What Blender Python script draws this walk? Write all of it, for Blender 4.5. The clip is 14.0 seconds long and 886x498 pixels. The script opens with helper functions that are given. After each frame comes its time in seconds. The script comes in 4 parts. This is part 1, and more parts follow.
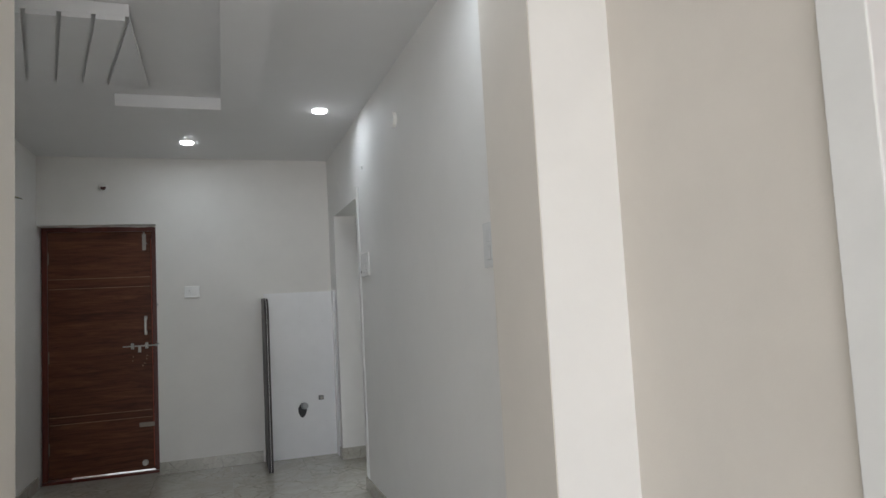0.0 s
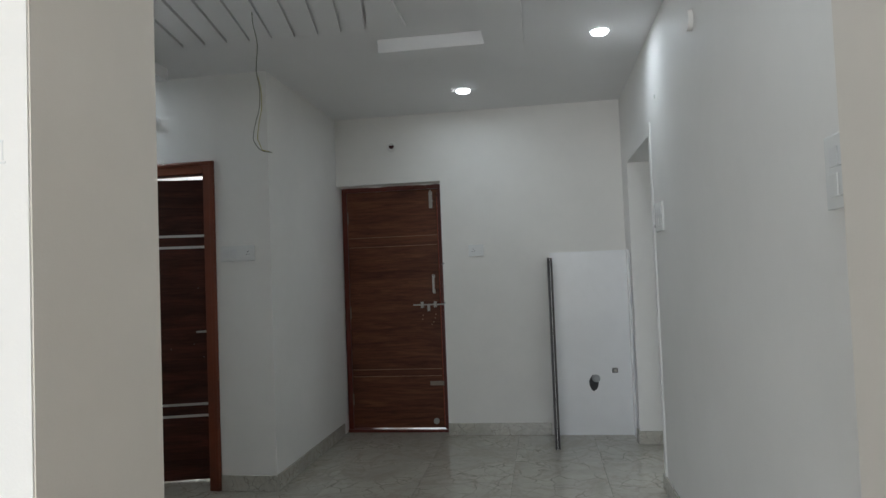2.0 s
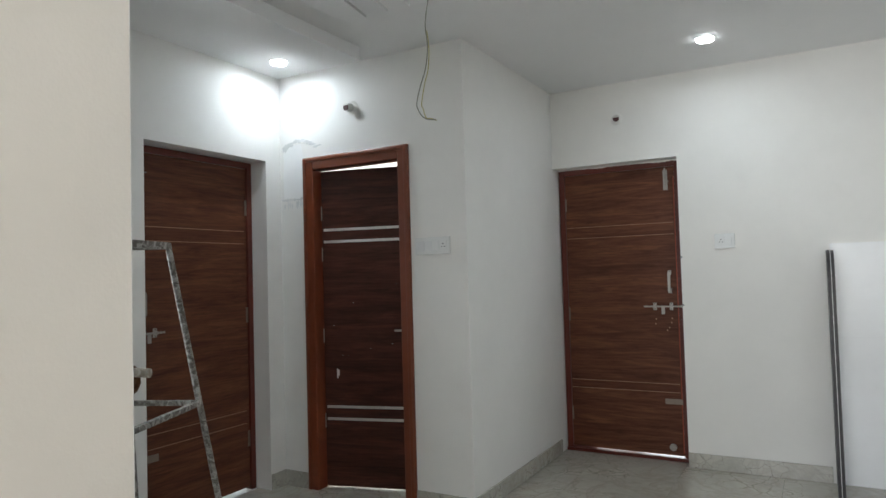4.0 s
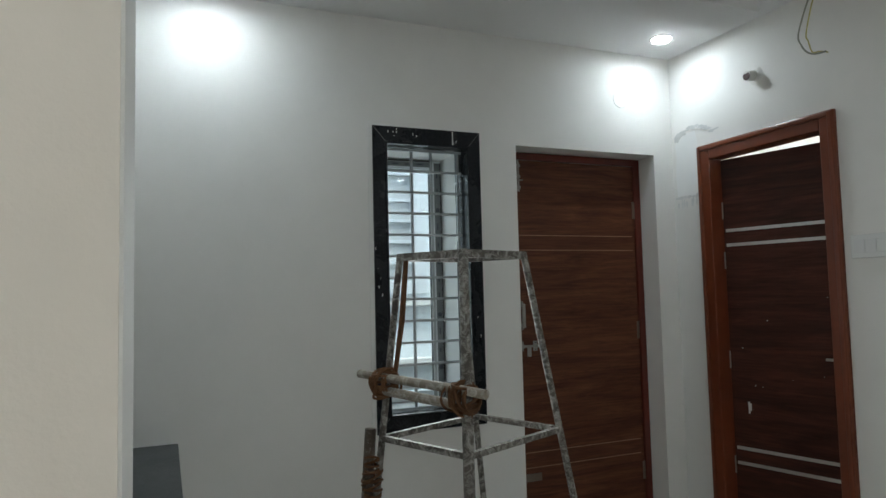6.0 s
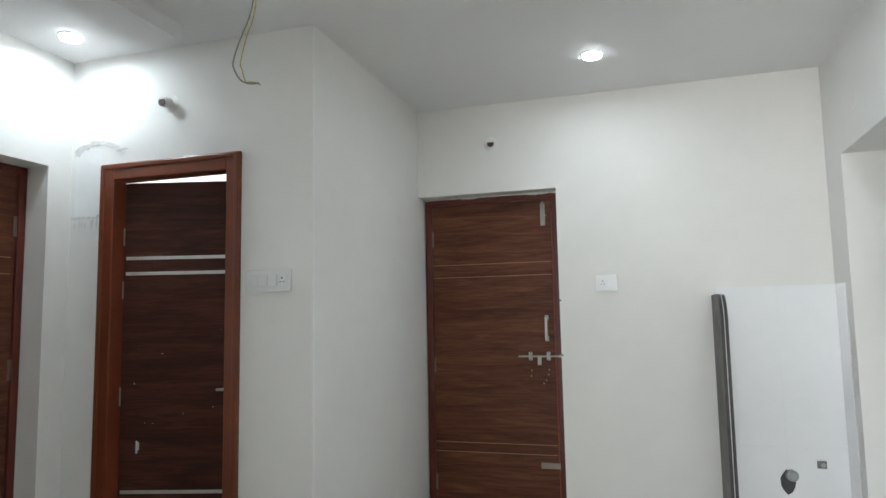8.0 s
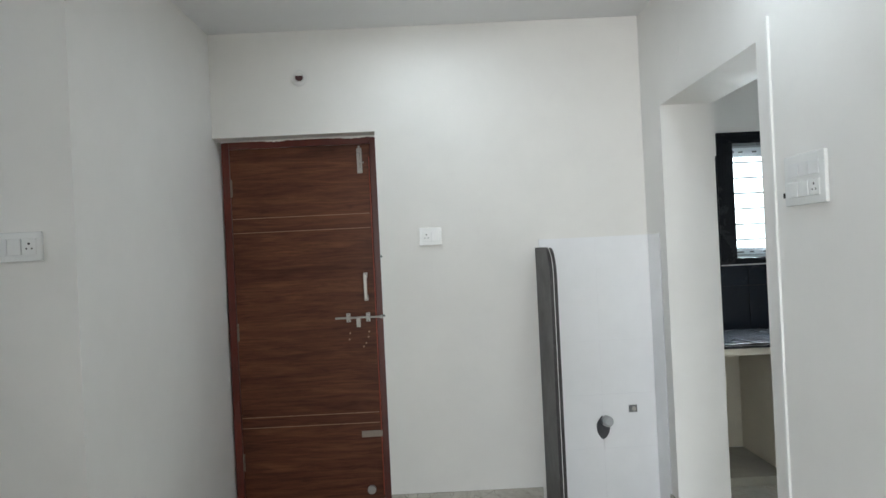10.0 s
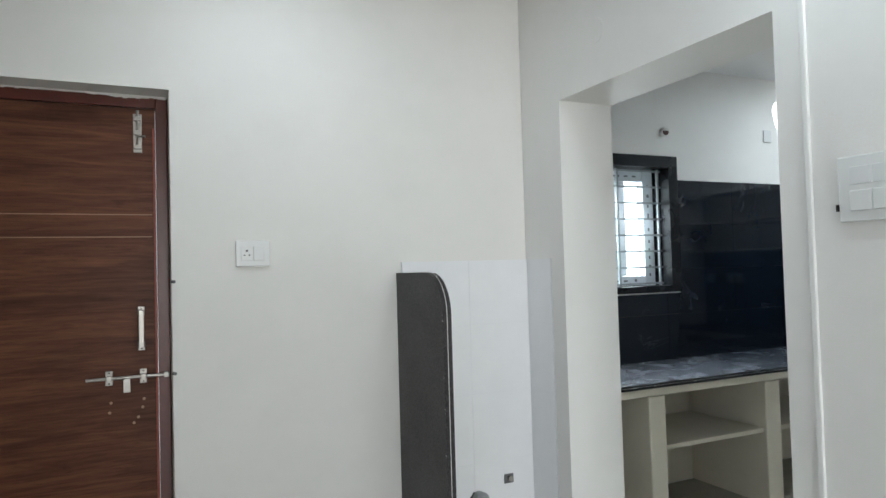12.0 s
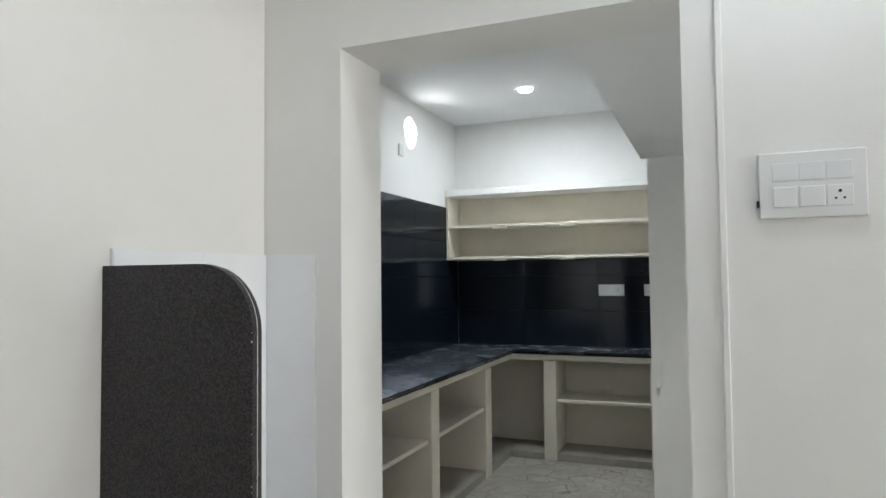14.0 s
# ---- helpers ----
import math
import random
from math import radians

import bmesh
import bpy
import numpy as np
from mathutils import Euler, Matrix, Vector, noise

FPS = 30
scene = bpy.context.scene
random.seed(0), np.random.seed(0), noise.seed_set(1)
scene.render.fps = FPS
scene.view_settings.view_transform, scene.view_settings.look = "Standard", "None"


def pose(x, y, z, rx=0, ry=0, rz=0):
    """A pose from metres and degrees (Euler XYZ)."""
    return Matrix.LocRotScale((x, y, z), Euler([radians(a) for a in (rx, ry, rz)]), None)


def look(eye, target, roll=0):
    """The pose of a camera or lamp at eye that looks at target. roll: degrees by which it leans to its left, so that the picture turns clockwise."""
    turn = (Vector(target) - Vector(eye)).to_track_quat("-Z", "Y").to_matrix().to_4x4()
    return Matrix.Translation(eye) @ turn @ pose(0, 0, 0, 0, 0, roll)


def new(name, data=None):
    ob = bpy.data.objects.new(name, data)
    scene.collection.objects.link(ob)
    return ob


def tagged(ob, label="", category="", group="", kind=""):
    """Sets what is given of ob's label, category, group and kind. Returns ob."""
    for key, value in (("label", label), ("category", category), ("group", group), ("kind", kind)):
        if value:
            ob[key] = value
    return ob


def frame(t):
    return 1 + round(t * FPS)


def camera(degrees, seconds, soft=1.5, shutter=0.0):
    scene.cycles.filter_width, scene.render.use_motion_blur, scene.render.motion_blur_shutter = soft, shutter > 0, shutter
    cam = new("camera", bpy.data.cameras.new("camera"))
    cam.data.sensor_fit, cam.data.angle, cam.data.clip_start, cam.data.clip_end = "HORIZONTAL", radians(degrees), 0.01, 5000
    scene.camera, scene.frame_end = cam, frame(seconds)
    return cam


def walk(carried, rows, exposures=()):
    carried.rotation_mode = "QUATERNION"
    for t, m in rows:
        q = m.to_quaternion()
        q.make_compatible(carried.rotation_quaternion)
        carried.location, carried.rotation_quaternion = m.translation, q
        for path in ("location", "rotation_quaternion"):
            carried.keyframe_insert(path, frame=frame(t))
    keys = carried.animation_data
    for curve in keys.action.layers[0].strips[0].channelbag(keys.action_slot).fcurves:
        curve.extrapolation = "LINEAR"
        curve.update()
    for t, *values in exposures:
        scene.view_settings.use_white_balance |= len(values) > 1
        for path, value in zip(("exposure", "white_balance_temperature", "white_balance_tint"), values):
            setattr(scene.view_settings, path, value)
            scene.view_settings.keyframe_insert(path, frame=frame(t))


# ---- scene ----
cam = camera(67.6, 14.0)
EXPOSURE = [(0, 0.0, 6450, 12), (0.4, -0.05, 6180, 8), (1.0, -0.11, 5980, 6), (1.6, -0.06, 6170, 8), (2.2, 0.12, 6300, 9), (4.3, 0.95, 6360, 9), (5.0, 0.95, 6360, 9),
            (5.5, 0.85, 6390, 8), (6.0, 0.50, 6390, 6), (6.5, 0.62, 6400, 7), (7.0, 1.0, 6370, 9), (7.5, 1.06, 6350, 8), (8.7, 1.12, 6380, 8), (10.8, 1.0, 6300, 9), (12.0, 1.04, 6300, 8), (12.5, 1.05, 6400, 10), (13.5, 1.09, 6470, 10), (14, 1.13, 6530, 11)]
PATH = [
    (0, (-0.466, 0.204, 1.309), (0.17, 2.093, 1.464), -3.0),
    (0.5, (-0.435, 0.388, 1.332), (-0.053, 2.348, 1.455), -3.0),
    (1, (-0.383, 0.548, 1.304), (-0.266, 2.541, 1.409), -2.5),
    (1.5, (-0.264, 0.741, 1.332), (-0.454, 2.727, 1.466), -2.0),
    (2, (-0.177, 0.893, 1.311), (-0.47, 2.87, 1.387), -2.2),
    (2.2, (-0.191, 0.985, 1.296), (-0.527, 2.955, 1.388), -2.0),
    (4.3, (-0.181, 1.755, 1.332), (-1.316, 3.399, 1.432), -1.5),
    (4.5, (-0.234, 1.847, 1.314), (-1.475, 3.41, 1.454), -1.2),
    (5, (-0.283, 1.97, 1.327), (-1.754, 3.321, 1.437), -2.7),
    (5.5, (-0.294, 2.115, 1.333), (-2.025, 3.108, 1.468), -3.3),
    (6, (-0.304, 2.225, 1.343), (-2.143, 3.0, 1.475), -1.4),
    (6.5, (-0.381, 2.266, 1.347), (-2.041, 3.363, 1.545), -1.9),
    (7, (-0.455, 2.291, 1.345), (-1.764, 3.793, 1.519), -1.1),
    (7.5, (-0.463, 2.308, 1.347), (-1.392, 4.07, 1.527), -0.3),
    (8, (-0.473, 2.305, 1.324), (-1.062, 4.207, 1.523), -1.1),
    (8.5, (-0.485, 2.319, 1.337), (-0.766, 4.295, 1.473), -1.0),
    (8.7, (-0.52, 2.338, 1.322), (-0.738, 4.323, 1.43), -1.2),
    (10.8, (-0.847, 3.099, 1.461), (-0.676, 5.091, 1.451), -2.7),
    (11, (-0.908, 3.214, 1.426), (-0.685, 5.201, 1.443), -2.5),
    (11.5, (-0.948, 3.503, 1.448), (-0.528, 5.458, 1.477), -1.8),
    (12, (-1.112, 3.814, 1.418), (-0.273, 5.628, 1.479), -1.6),
    (12.5, (-1.225, 4.123, 1.39), (-0.137, 5.799, 1.475), -1.2),
    (13, (-1.283, 4.448, 1.396), (0.02, 5.962, 1.5), -1.2),
    (13.2, (-1.309, 4.563, 1.383), (0.119, 5.961, 1.465), -0.2),
    (13.5, (-1.345, 4.758, 1.393), (0.291, 5.905, 1.471), -2.0),
    (13.6, (-1.345, 4.814, 1.398), (0.346, 5.878, 1.485), -1.6),
    (14, (-1.322, 5.011, 1.371), (0.528, 5.766, 1.457), -0.6),
]
walk(cam, [(t, look(eye, target, roll)) for t, eye, target, roll in PATH],
     EXPOSURE)

# ---- light and exposure ----
FZ = -0.03      # floor
CZ = 2.68       # ceiling
world = bpy.data.worlds.new("sky")
scene.world = world
world.use_nodes = True
wn = world.node_tree.nodes
sky = wn.new("ShaderNodeTexSky")
sky.sky_type, sky.sun_disc, sky.sun_elevation, sky.sun_rotation = "NISHITA", False, radians(55), radians(200)
world.node_tree.links.new(sky.outputs[0], wn["Background"].inputs[0])
wn["Background"].inputs[1].default_value = 0.15


def lamp(name, kind, energy, place, target, colour=(1, 1, 1), size=0.1, size_y=None, spread=180, angle=0.0):
    data = bpy.data.lights.new(name, kind)
    data.energy, data.color = energy, colour
    if kind == "AREA":
        data.shape = "RECTANGLE" if size_y else "DISK"
        data.size = size
        if size_y:
            data.size_y = size_y
        data.spread = radians(spread)
    if kind == "SUN":
        data.angle = angle
    ob = new(name, data)
    ob.matrix_world = look(place, target)
    return ob


lamp("sun", "SUN", 2.0, (0, 0, 20), (-8.0, 3.0, 0), (1, 0.97, 0.92), angle=radians(12))
COOL = (0.83, 0.93, 1.0)
DOWNLIGHTS = [(-0.702, 5.772), (0.212, 4.76), (-3.045, 4.684), (-3.045, 2.39), (0.212, 2.36)]
for k, (lx, ly) in enumerate(DOWNLIGHTS):
    lamp("downlight_lamp", "AREA", 2.05, (lx, ly, CZ - 0.019), (lx, ly, 0), COOL, 0.095, spread=176)
lamp("downlight_lamp", "AREA", 7.0, (3.19, 6.21, 2.681), (3.19, 6.21, 0), COOL, 0.095, spread=176)
# daylight standing in the openings, and a fill lamp in the back room
lamp("daylight_or_fill", "AREA", 94.0, (-1.3, -2.55, 1.4), (-1.3, 2, 1.3), (0.985, 0.985, 0.985), 3.0, 2.2)
lamp("daylight_or_fill", "AREA", 17.0, (1.67, 7.30, 1.68), (0.9, 5.0, -0.2), (0.93, 0.97, 1.0), 0.78, 0.75, spread=115)
lamp("daylight_or_fill", "AREA", 3.4, (-3.325, 3.41, 1.42), (0.0, 3.2, 1.3), (0.95, 0.98, 1.0), 0.4, 1.25, spread=125)
lamp("daylight_or_fill", "AREA", 0.8, (-3.78, 3.41, 1.4), (0.0, 3.6, 1.0), (0.9, 0.96, 1.0), 0.4, 1.25)
lamp("vent_daylight", "AREA", 1.1, (3.128, 7.20, 2.43), (2.75, 6.4, 2.75), (0.93, 0.97, 1.0), 0.15)
# added fill without a window, whitens the gap over the ajar door
lamp("daylight_or_fill", "AREA", 60.0, (-3.3, 7.4, 1.6), (-2.6, 5.2, 1.6), (0.95, 0.98, 1.0), 1.0, 1.2)


# ---- materials ----
def material(name, rough=0.5, metal=0.0, spec=0.5):
    m = bpy.data.materials.new(name)
    m.use_nodes = True
    b = m.node_tree.nodes["Principled BSDF"]
    b.inputs["Roughness"].default_value, b.inputs["Metallic"].default_value = rough, metal
    b.inputs["Specular IOR Level"].default_value = spec
    return m, m.node_tree.nodes, m.node_tree.links, b


def coords(n, l, scale=(1, 1, 1), turn=(0, 0, 0)):
    tc, mp = n.new("ShaderNodeTexCoord"), n.new("ShaderNodeMapping")
    mp.inputs["Scale"].default_value = scale
    mp.inputs["Rotation"].default_value = turn
    l.new(tc.outputs["Object"], mp.inputs[0])
    return mp.outputs[0]


def noise_tex(n, l, vec, scale, detail=4, rough=0.55, distort=0.0):
    t = n.new("ShaderNodeTexNoise")
    t.inputs["Scale"].default_value, t.inputs["Detail"].default_value = scale, detail
    t.inputs["Roughness"].default_value, t.inputs["Distortion"].default_value = rough, distort
    l.new(vec, t.inputs["Vector"])
    return t.outputs["Fac"]


def ramp(n, l, fac, stops):
    r = n.new("ShaderNodeValToRGB")
    e = r.color_ramp.elements
    while len(e) < len(stops):
        e.new(0.5)
    for k, (p, c) in enumerate(stops):
        e[k].position = p
        e[k].color = (*c, 1) if len(c) == 3 else c
    l.new(fac, r.inputs[0])
    return r.outputs[0]


def mix(n, l, kind, fac, a, b):
    m = n.new("ShaderNodeMix")
    m.data_type, m.blend_type = "RGBA", kind
    for socket, v in ((m.inputs[0], fac), (m.inputs[6], a), (m.inputs[7], b)):
        if hasattr(v, "links"):
            l.new(v, socket)
        elif isinstance(v, (int, float)):
            socket.default_value = v
        else:
            socket.default_value = (*v, 1)
    return m.outputs[2]


def bump(n, l, b, height, strength, distance=0.01):
    k = n.new("ShaderNodeBump")
    k.inputs["Strength"].default_value, k.inputs["Distance"].default_value = strength, distance
    l.new(height, k.inputs["Height"])
    l.new(k.outputs[0], b.inputs["Normal"])


def plain(name, colour, rough=0.5, metal=0.0, spec=0.5, vary=0.12, scale=14.0, relief=0.15, big=1.6):
    """A surface of one colour with fine grain and large soft stains."""
    m, n, l, b = material(name, rough, metal, spec)
    v = coords(n, l)
    fine, large = noise_tex(n, l, v, scale, 6), noise_tex(n, l, v, big, 3)
    lo = [c * (1 - vary) for c in colour]
    hi = [min(1, c * (1 + vary)) for c in colour]
    c1 = ramp(n, l, large, [(0.3, lo), (0.7, hi)])
    c2 = ramp(n, l, fine, [(0.35, [1 - vary] * 3), (0.65, [1, 1, 1])])
    l.new(mix(n, l, "MULTIPLY", 0.6, c1, c2), b.inputs["Base Color"])
    bump(n, l, b, fine, relief, 0.004)
    return m


def wall_paint(name, colour, stain=0.03):
    """Rolled emulsion over skimmed plaster: roller stipple, trowel waves, faint soiling."""
    m, n, l, b = material(name, 0.42, 0, 0.3)
    v = coords(n, l)
    wave, soil, stipple = noise_tex(n, l, v, 1.3, 3), noise_tex(n, l, v, 4.5, 6, 0.65), noise_tex(n, l, v, 160, 3)
    c1 = ramp(n, l, wave, [(0.3, [c * (1 - stain) for c in colour]), (0.7, colour)])
    c2 = ramp(n, l, soil, [(0.3, (1 - stain,) * 3), (0.6, (1, 1, 1))])
    l.new(mix(n, l, "MULTIPLY", 1.0, c1, c2), b.inputs["Base Color"])
    h = mix(n, l, "ADD", 0.08, wave, stipple)
    bump(n, l, b, h, 0.22, 0.02)
    r = ramp(n, l, soil, [(0.3, (0.52,) * 3), (0.7, (0.68,) * 3)])
    l.new(r, b.inputs["Roughness"])
    return m


def laminate(name, dark, light, rough=0.42):
    """Wood-print laminate with the grain lying flat across the door."""
    m, n, l, b = material(name, rough, 0, 0.22)
    v = coords(n, l, (1.1, 1.1, 11.0))
    broad = noise_tex(n, l, v, 1.6, 5, 0.62, 0.9)
    v2 = coords(n, l, (2.6, 2.6, 60.0))
    line = noise_tex(n, l, v2, 1.7, 6, 0.72, 0.5)
    v3 = coords(n, l, (5.0, 5.0, 42.0), (0.0, 0.02, 0.01))
    streak = noise_tex(n, l, v3, 1.0, 4, 0.6, 1.4)
    c = ramp(n, l, broad, [(0.28, dark), (0.5, [(a + b2) / 2.2 for a, b2 in zip(dark, light)]), (0.74, light)])
    k = ramp(n, l, line, [(0.30, (0.58, 0.55, 0.52)), (0.55, (0.98, 0.97, 0.96)), (0.78, (1.2, 1.18, 1.15))])
    q = ramp(n, l, streak, [(0.30, (0.55, 0.52, 0.50)), (0.48, (1.0, 1.0, 1.0))])
    c = mix(n, l, "MULTIPLY", 1.0, c, k)
    l.new(mix(n, l, "MULTIPLY", 0.55, c, q), b.inputs["Base Color"])
    bump(n, l, b, line, 0.12, 0.002)
    return m


def marble(name, base, vein, rough=0.09, scale=1.0, spec=0.5):
    """Polished marble: soft clouds, broad veins and a net of thin crackle lines; each slab its own cut."""
    m, n, l, b = material(name, rough, 0, spec)
    oi = n.new("ShaderNodeObjectInfo")
    tc, add = n.new("ShaderNodeTexCoord"), n.new("ShaderNodeVectorMath")
    mul = n.new("ShaderNodeVectorMath")
    mul.operation = "SCALE"
    mul.inputs["Scale"].default_value = 13.0
    comb = n.new("ShaderNodeCombineXYZ")
    for k in range(3):
        l.new(oi.outputs["Random"], comb.inputs[k])
    l.new(comb.outputs[0], mul.inputs[0])
    l.new(tc.outputs["Object"], add.inputs[0])
    l.new(mul.outputs[0], add.inputs[1])
    v = add.outputs[0]
    cloud, veins, thin = noise_tex(n, l, v, 2.2 * scale, 6, 0.6, 0.8), noise_tex(n, l, v, 1.7 * scale, 7, 0.62, 1.8), noise_tex(n, l, v, 24 * scale, 5)
    bend = n.new("ShaderNodeTexNoise")
    bend.inputs["Scale"].default_value, bend.inputs["Detail"].default_value = 4.0 * scale, 4
    l.new(v, bend.inputs["Vector"])
    warp = n.new("ShaderNodeVectorMath")
    warp.operation = "MULTIPLY_ADD"
    warp.inputs[1].default_value = (0.22, 0.22, 0.22)
    l.new(bend.outputs["Color"], warp.inputs[0])
    l.new(v, warp.inputs[2])
    net = n.new("ShaderNodeTexVoronoi")
    net.feature = "DISTANCE_TO_EDGE"
    net.inputs["Scale"].default_value = 6.5 * scale
    l.new(warp.outputs[0], net.inputs["Vector"])
    c = ramp(n, l, cloud, [(0.3, [k * 0.78 for k in base]), (0.7, base)])
    vv = ramp(n, l, veins, [(0.46, (0, 0, 0)), (0.5, (1, 1, 1)), (0.54, (0, 0, 0))])
    crack = ramp(n, l, net.outputs["Distance"], [(0.0, (0.75, 0.75, 0.75)), (0.035, (0, 0, 0))])
    gate = ramp(n, l, cloud, [(0.42, (0, 0, 0)), (0.58, (1, 1, 1))])
    grain = ramp(n, l, thin, [(0.3, (0.86,) * 3), (0.7, (1, 1, 1))])
    c = mix(n, l, "MULTIPLY", 0.6, c, grain)
    sep = mix(n, l, "MULTIPLY", 1.0, vv, (0.45, 0.45, 0.45))
    c = mix(n, l, "MIX", sep, c, vein)
    lines = mix(n, l, "MULTIPLY", 1.0, crack, gate)
    l.new(mix(n, l, "MIX", lines, c, [k * 0.55 for k in vein]), b.inputs["Base Color"])
    l.new(ramp(n, l, thin, [(0.3, (rough,) * 3), (0.8, (rough * 1.8,) * 3)]), b.inputs["Roughness"])
    return m


def granite(name, base, speck, rough=0.18, dust=0.0, spec=0.5):
    m, n, l, b = material(name, rough, 0, spec)
    v = coords(n, l)
    grain, patch = noise_tex(n, l, v, 220, 3, 0.6), noise_tex(n, l, v, 5.0, 6, 0.65, 0.5)
    c = ramp(n, l, grain, [(0.42, base), (0.62, speck)])
    if dust:
        d = ramp(n, l, patch, [(0.35, (0, 0, 0)), (0.7, (dust,) * 3)])
        c = mix(n, l, "MIX", d, c, (0.42, 0.43, 0.45))
    l.new(c, b.inputs["Base Color"])
    l.new(ramp(n, l, patch, [(0.3, (rough * 0.9,) * 3), (0.75, (min(1, rough * (2.0 if dust else 1.2) + dust * 0.4),) * 3)]), b.inputs["Roughness"])
    bump(n, l, b, grain, 0.06, 0.001)
    return m


def veined_black(name):
    """Glossy black wall tile with thin broken white veins; each tile its own cut."""
    m, n, l, b = material(name, 0.07, 0, 0.3)
    oi = n.new("ShaderNodeObjectInfo")
    tc, add, comb = n.new("ShaderNodeTexCoord"), n.new("ShaderNodeVectorMath"), n.new("ShaderNodeCombineXYZ")
    k = n.new("ShaderNodeMath")
    k.operation = "MULTIPLY"
    k.inputs[1].default_value = 37.0
    l.new(oi.outputs["Random"], k.inputs[0])
    l.new(k.outputs[0], comb.inputs[1])
    l.new(tc.outputs["Object"], add.inputs[0])
    l.new(comb.outputs[0], add.inputs[1])
    veins, breaks = noise_tex(n, l, add.outputs[0], 1.5, 6, 0.6, 1.1), noise_tex(n, l, add.outputs[0], 3.0, 2)
    vv = ramp(n, l, veins, [(0.492, (0, 0, 0)), (0.5, (1, 1, 1)), (0.508, (0, 0, 0))])
    bb = ramp(n, l, breaks, [(0.52, (0, 0, 0)), (0.72, (0.08, 0.08, 0.08))])
    f = mix(n, l, "MULTIPLY", 1.0, vv, bb)
    l.new(mix(n, l, "MIX", f, (0.006, 0.010, 0.017), (0.5, 0.5, 0.5)), b.inputs["Base Color"])
    return m


def splattered(name, steel, paint, cover=0.5):
    """Old painted steel crusted with drips of white emulsion."""
    m, n, l, b = material(name, 0.6, 0, 0.4)
    v = coords(n, l)
    drops, fine = noise_tex(n, l, v, 26, 9, 0.74, 1.2), noise_tex(n, l, v, 9, 4)
    f = ramp(n, l, drops, [(cover - 0.05, (0, 0, 0)), (cover + 0.10, (0.85, 0.85, 0.85))])
    c = ramp(n, l, fine, [(0.3, [k * 0.6 for k in steel]), (0.7, steel)])
    l.new(mix(n, l, "MIX", f, c, paint), b.inputs["Base Color"])
    bump(n, l, b, drops, 0.5, 0.004)
    return m


def emitter(name, colour, strength):
    m, n, l, b = material(name)
    b.inputs["Base Color"].default_value = (*colour, 1)
    b.inputs["Emission Color"].default_value = (*colour, 1)
    b.inputs["Emission Strength"].default_value = strength
    return m


def clear_glass(name):
    m, n, l, b = material(name, 0.02, 0, 0.5)
    out = n["Material Output"]
    tr, gl, mx = n.new("ShaderNodeBsdfTransparent"), n.new("ShaderNodeBsdfGlossy"), n.new("ShaderNodeMixShader")
    gl.inputs["Roughness"].default_value = 0.02
    tr.inputs[0].default_value = (0.9, 0.95, 0.95, 1)
    mx.inputs[0].default_value = 0.02
    l.new(tr.outputs[0], mx.inputs[1])
    l.new(gl.outputs[0], mx.inputs[2])
    l.new(mx.outputs[0], out.inputs[0])
    return m


WALL = wall_paint("warm_white_wall_paint", (0.83, 0.82, 0.795))
IVORY = wall_paint("ivory_wall_paint", (0.83, 0.815, 0.782), 0.03)
# wall paint with the warm bounced light of the front room in its colour
WARM_BOUNCE = wall_paint("warm_bounce_wall_paint", (0.735, 0.692, 0.63), 0.04)
CEIL = wall_paint("matt_white_ceiling_paint", (0.83, 0.83, 0.83), 0.02)
TRIM = plain("white_gloss_trim", (0.82, 0.82, 0.80), 0.3, vary=0.04)
SHELF = wall_paint("cream_shelf_paint", (0.77, 0.72, 0.61), 0.06)
FLOOR = marble("grey_beige_marble", (0.54, 0.515, 0.45), (0.34, 0.305, 0.25), 0.045, spec=0.62)
SKIRT = marble("skirting_marble", (0.56, 0.54, 0.48), (0.36, 0.33, 0.28), 0.16, 1.6)
BASE = plain("worn_cement_base", (0.36, 0.34, 0.285), 0.7, vary=0.15, scale=18, relief=0.3)
GROUT = plain("floor_bed", (0.40, 0.38, 0.33), 0.6)
WOOD = laminate("red_brown_laminate", (0.072, 0.023, 0.012), (0.205, 0.076, 0.040))
WOOD_DARK = laminate("dark_red_brown_laminate", (0.034, 0.011, 0.008), (0.120, 0.040, 0.025), 0.42)
FRAME_RED = plain("maroon_door_frame_paint", (0.115, 0.020, 0.011), 0.3, vary=0.18, scale=30, relief=0.08)
# door edging, brightened to hold the red reflection along it
LIPPING_GLINT = plain("edging_with_red_glint", (0.32, 0.05, 0.022), 0.45, vary=0.12, scale=30, relief=0.05)
FRAME_TEAK = plain("orange_brown_door_frame", (0.185, 0.043, 0.016), 0.33, vary=0.2, scale=26, relief=0.1)
GROOVE = plain("pale_groove_inlay", (0.34, 0.19, 0.12), 0.5, vary=0.2)
BLACK_GRANITE = granite("polished_black_granite", (0.005, 0.006, 0.008), (0.018, 0.020, 0.024), 0.26, spec=0.22)
FIN_GRANITE = granite("dark_grey_granite", (0.015, 0.013, 0.014), (0.058, 0.052, 0.053), 0.42, spec=0.35)
LEDGE = granite("blue_grey_granite", (0.045, 0.055, 0.062), (0.085, 0.095, 0.10), 0.34, spec=0.4)
COUNTER = granite("dusty_blue_black_granite", (0.040, 0.046, 0.062), (0.10, 0.115, 0.14), 0.16, 0.11)
BLACK_TILE = veined_black("black_veined_tile")
WHITE_TILE = plain("glossy_white_tile", (0.88, 0.885, 0.895), 0.22, spec=0.6, vary=0.03, relief=0.03)
STEEL = plain("brushed_steel", (0.40, 0.38, 0.355), 0.36, 1.0, vary=0.15, scale=60, relief=0.1)
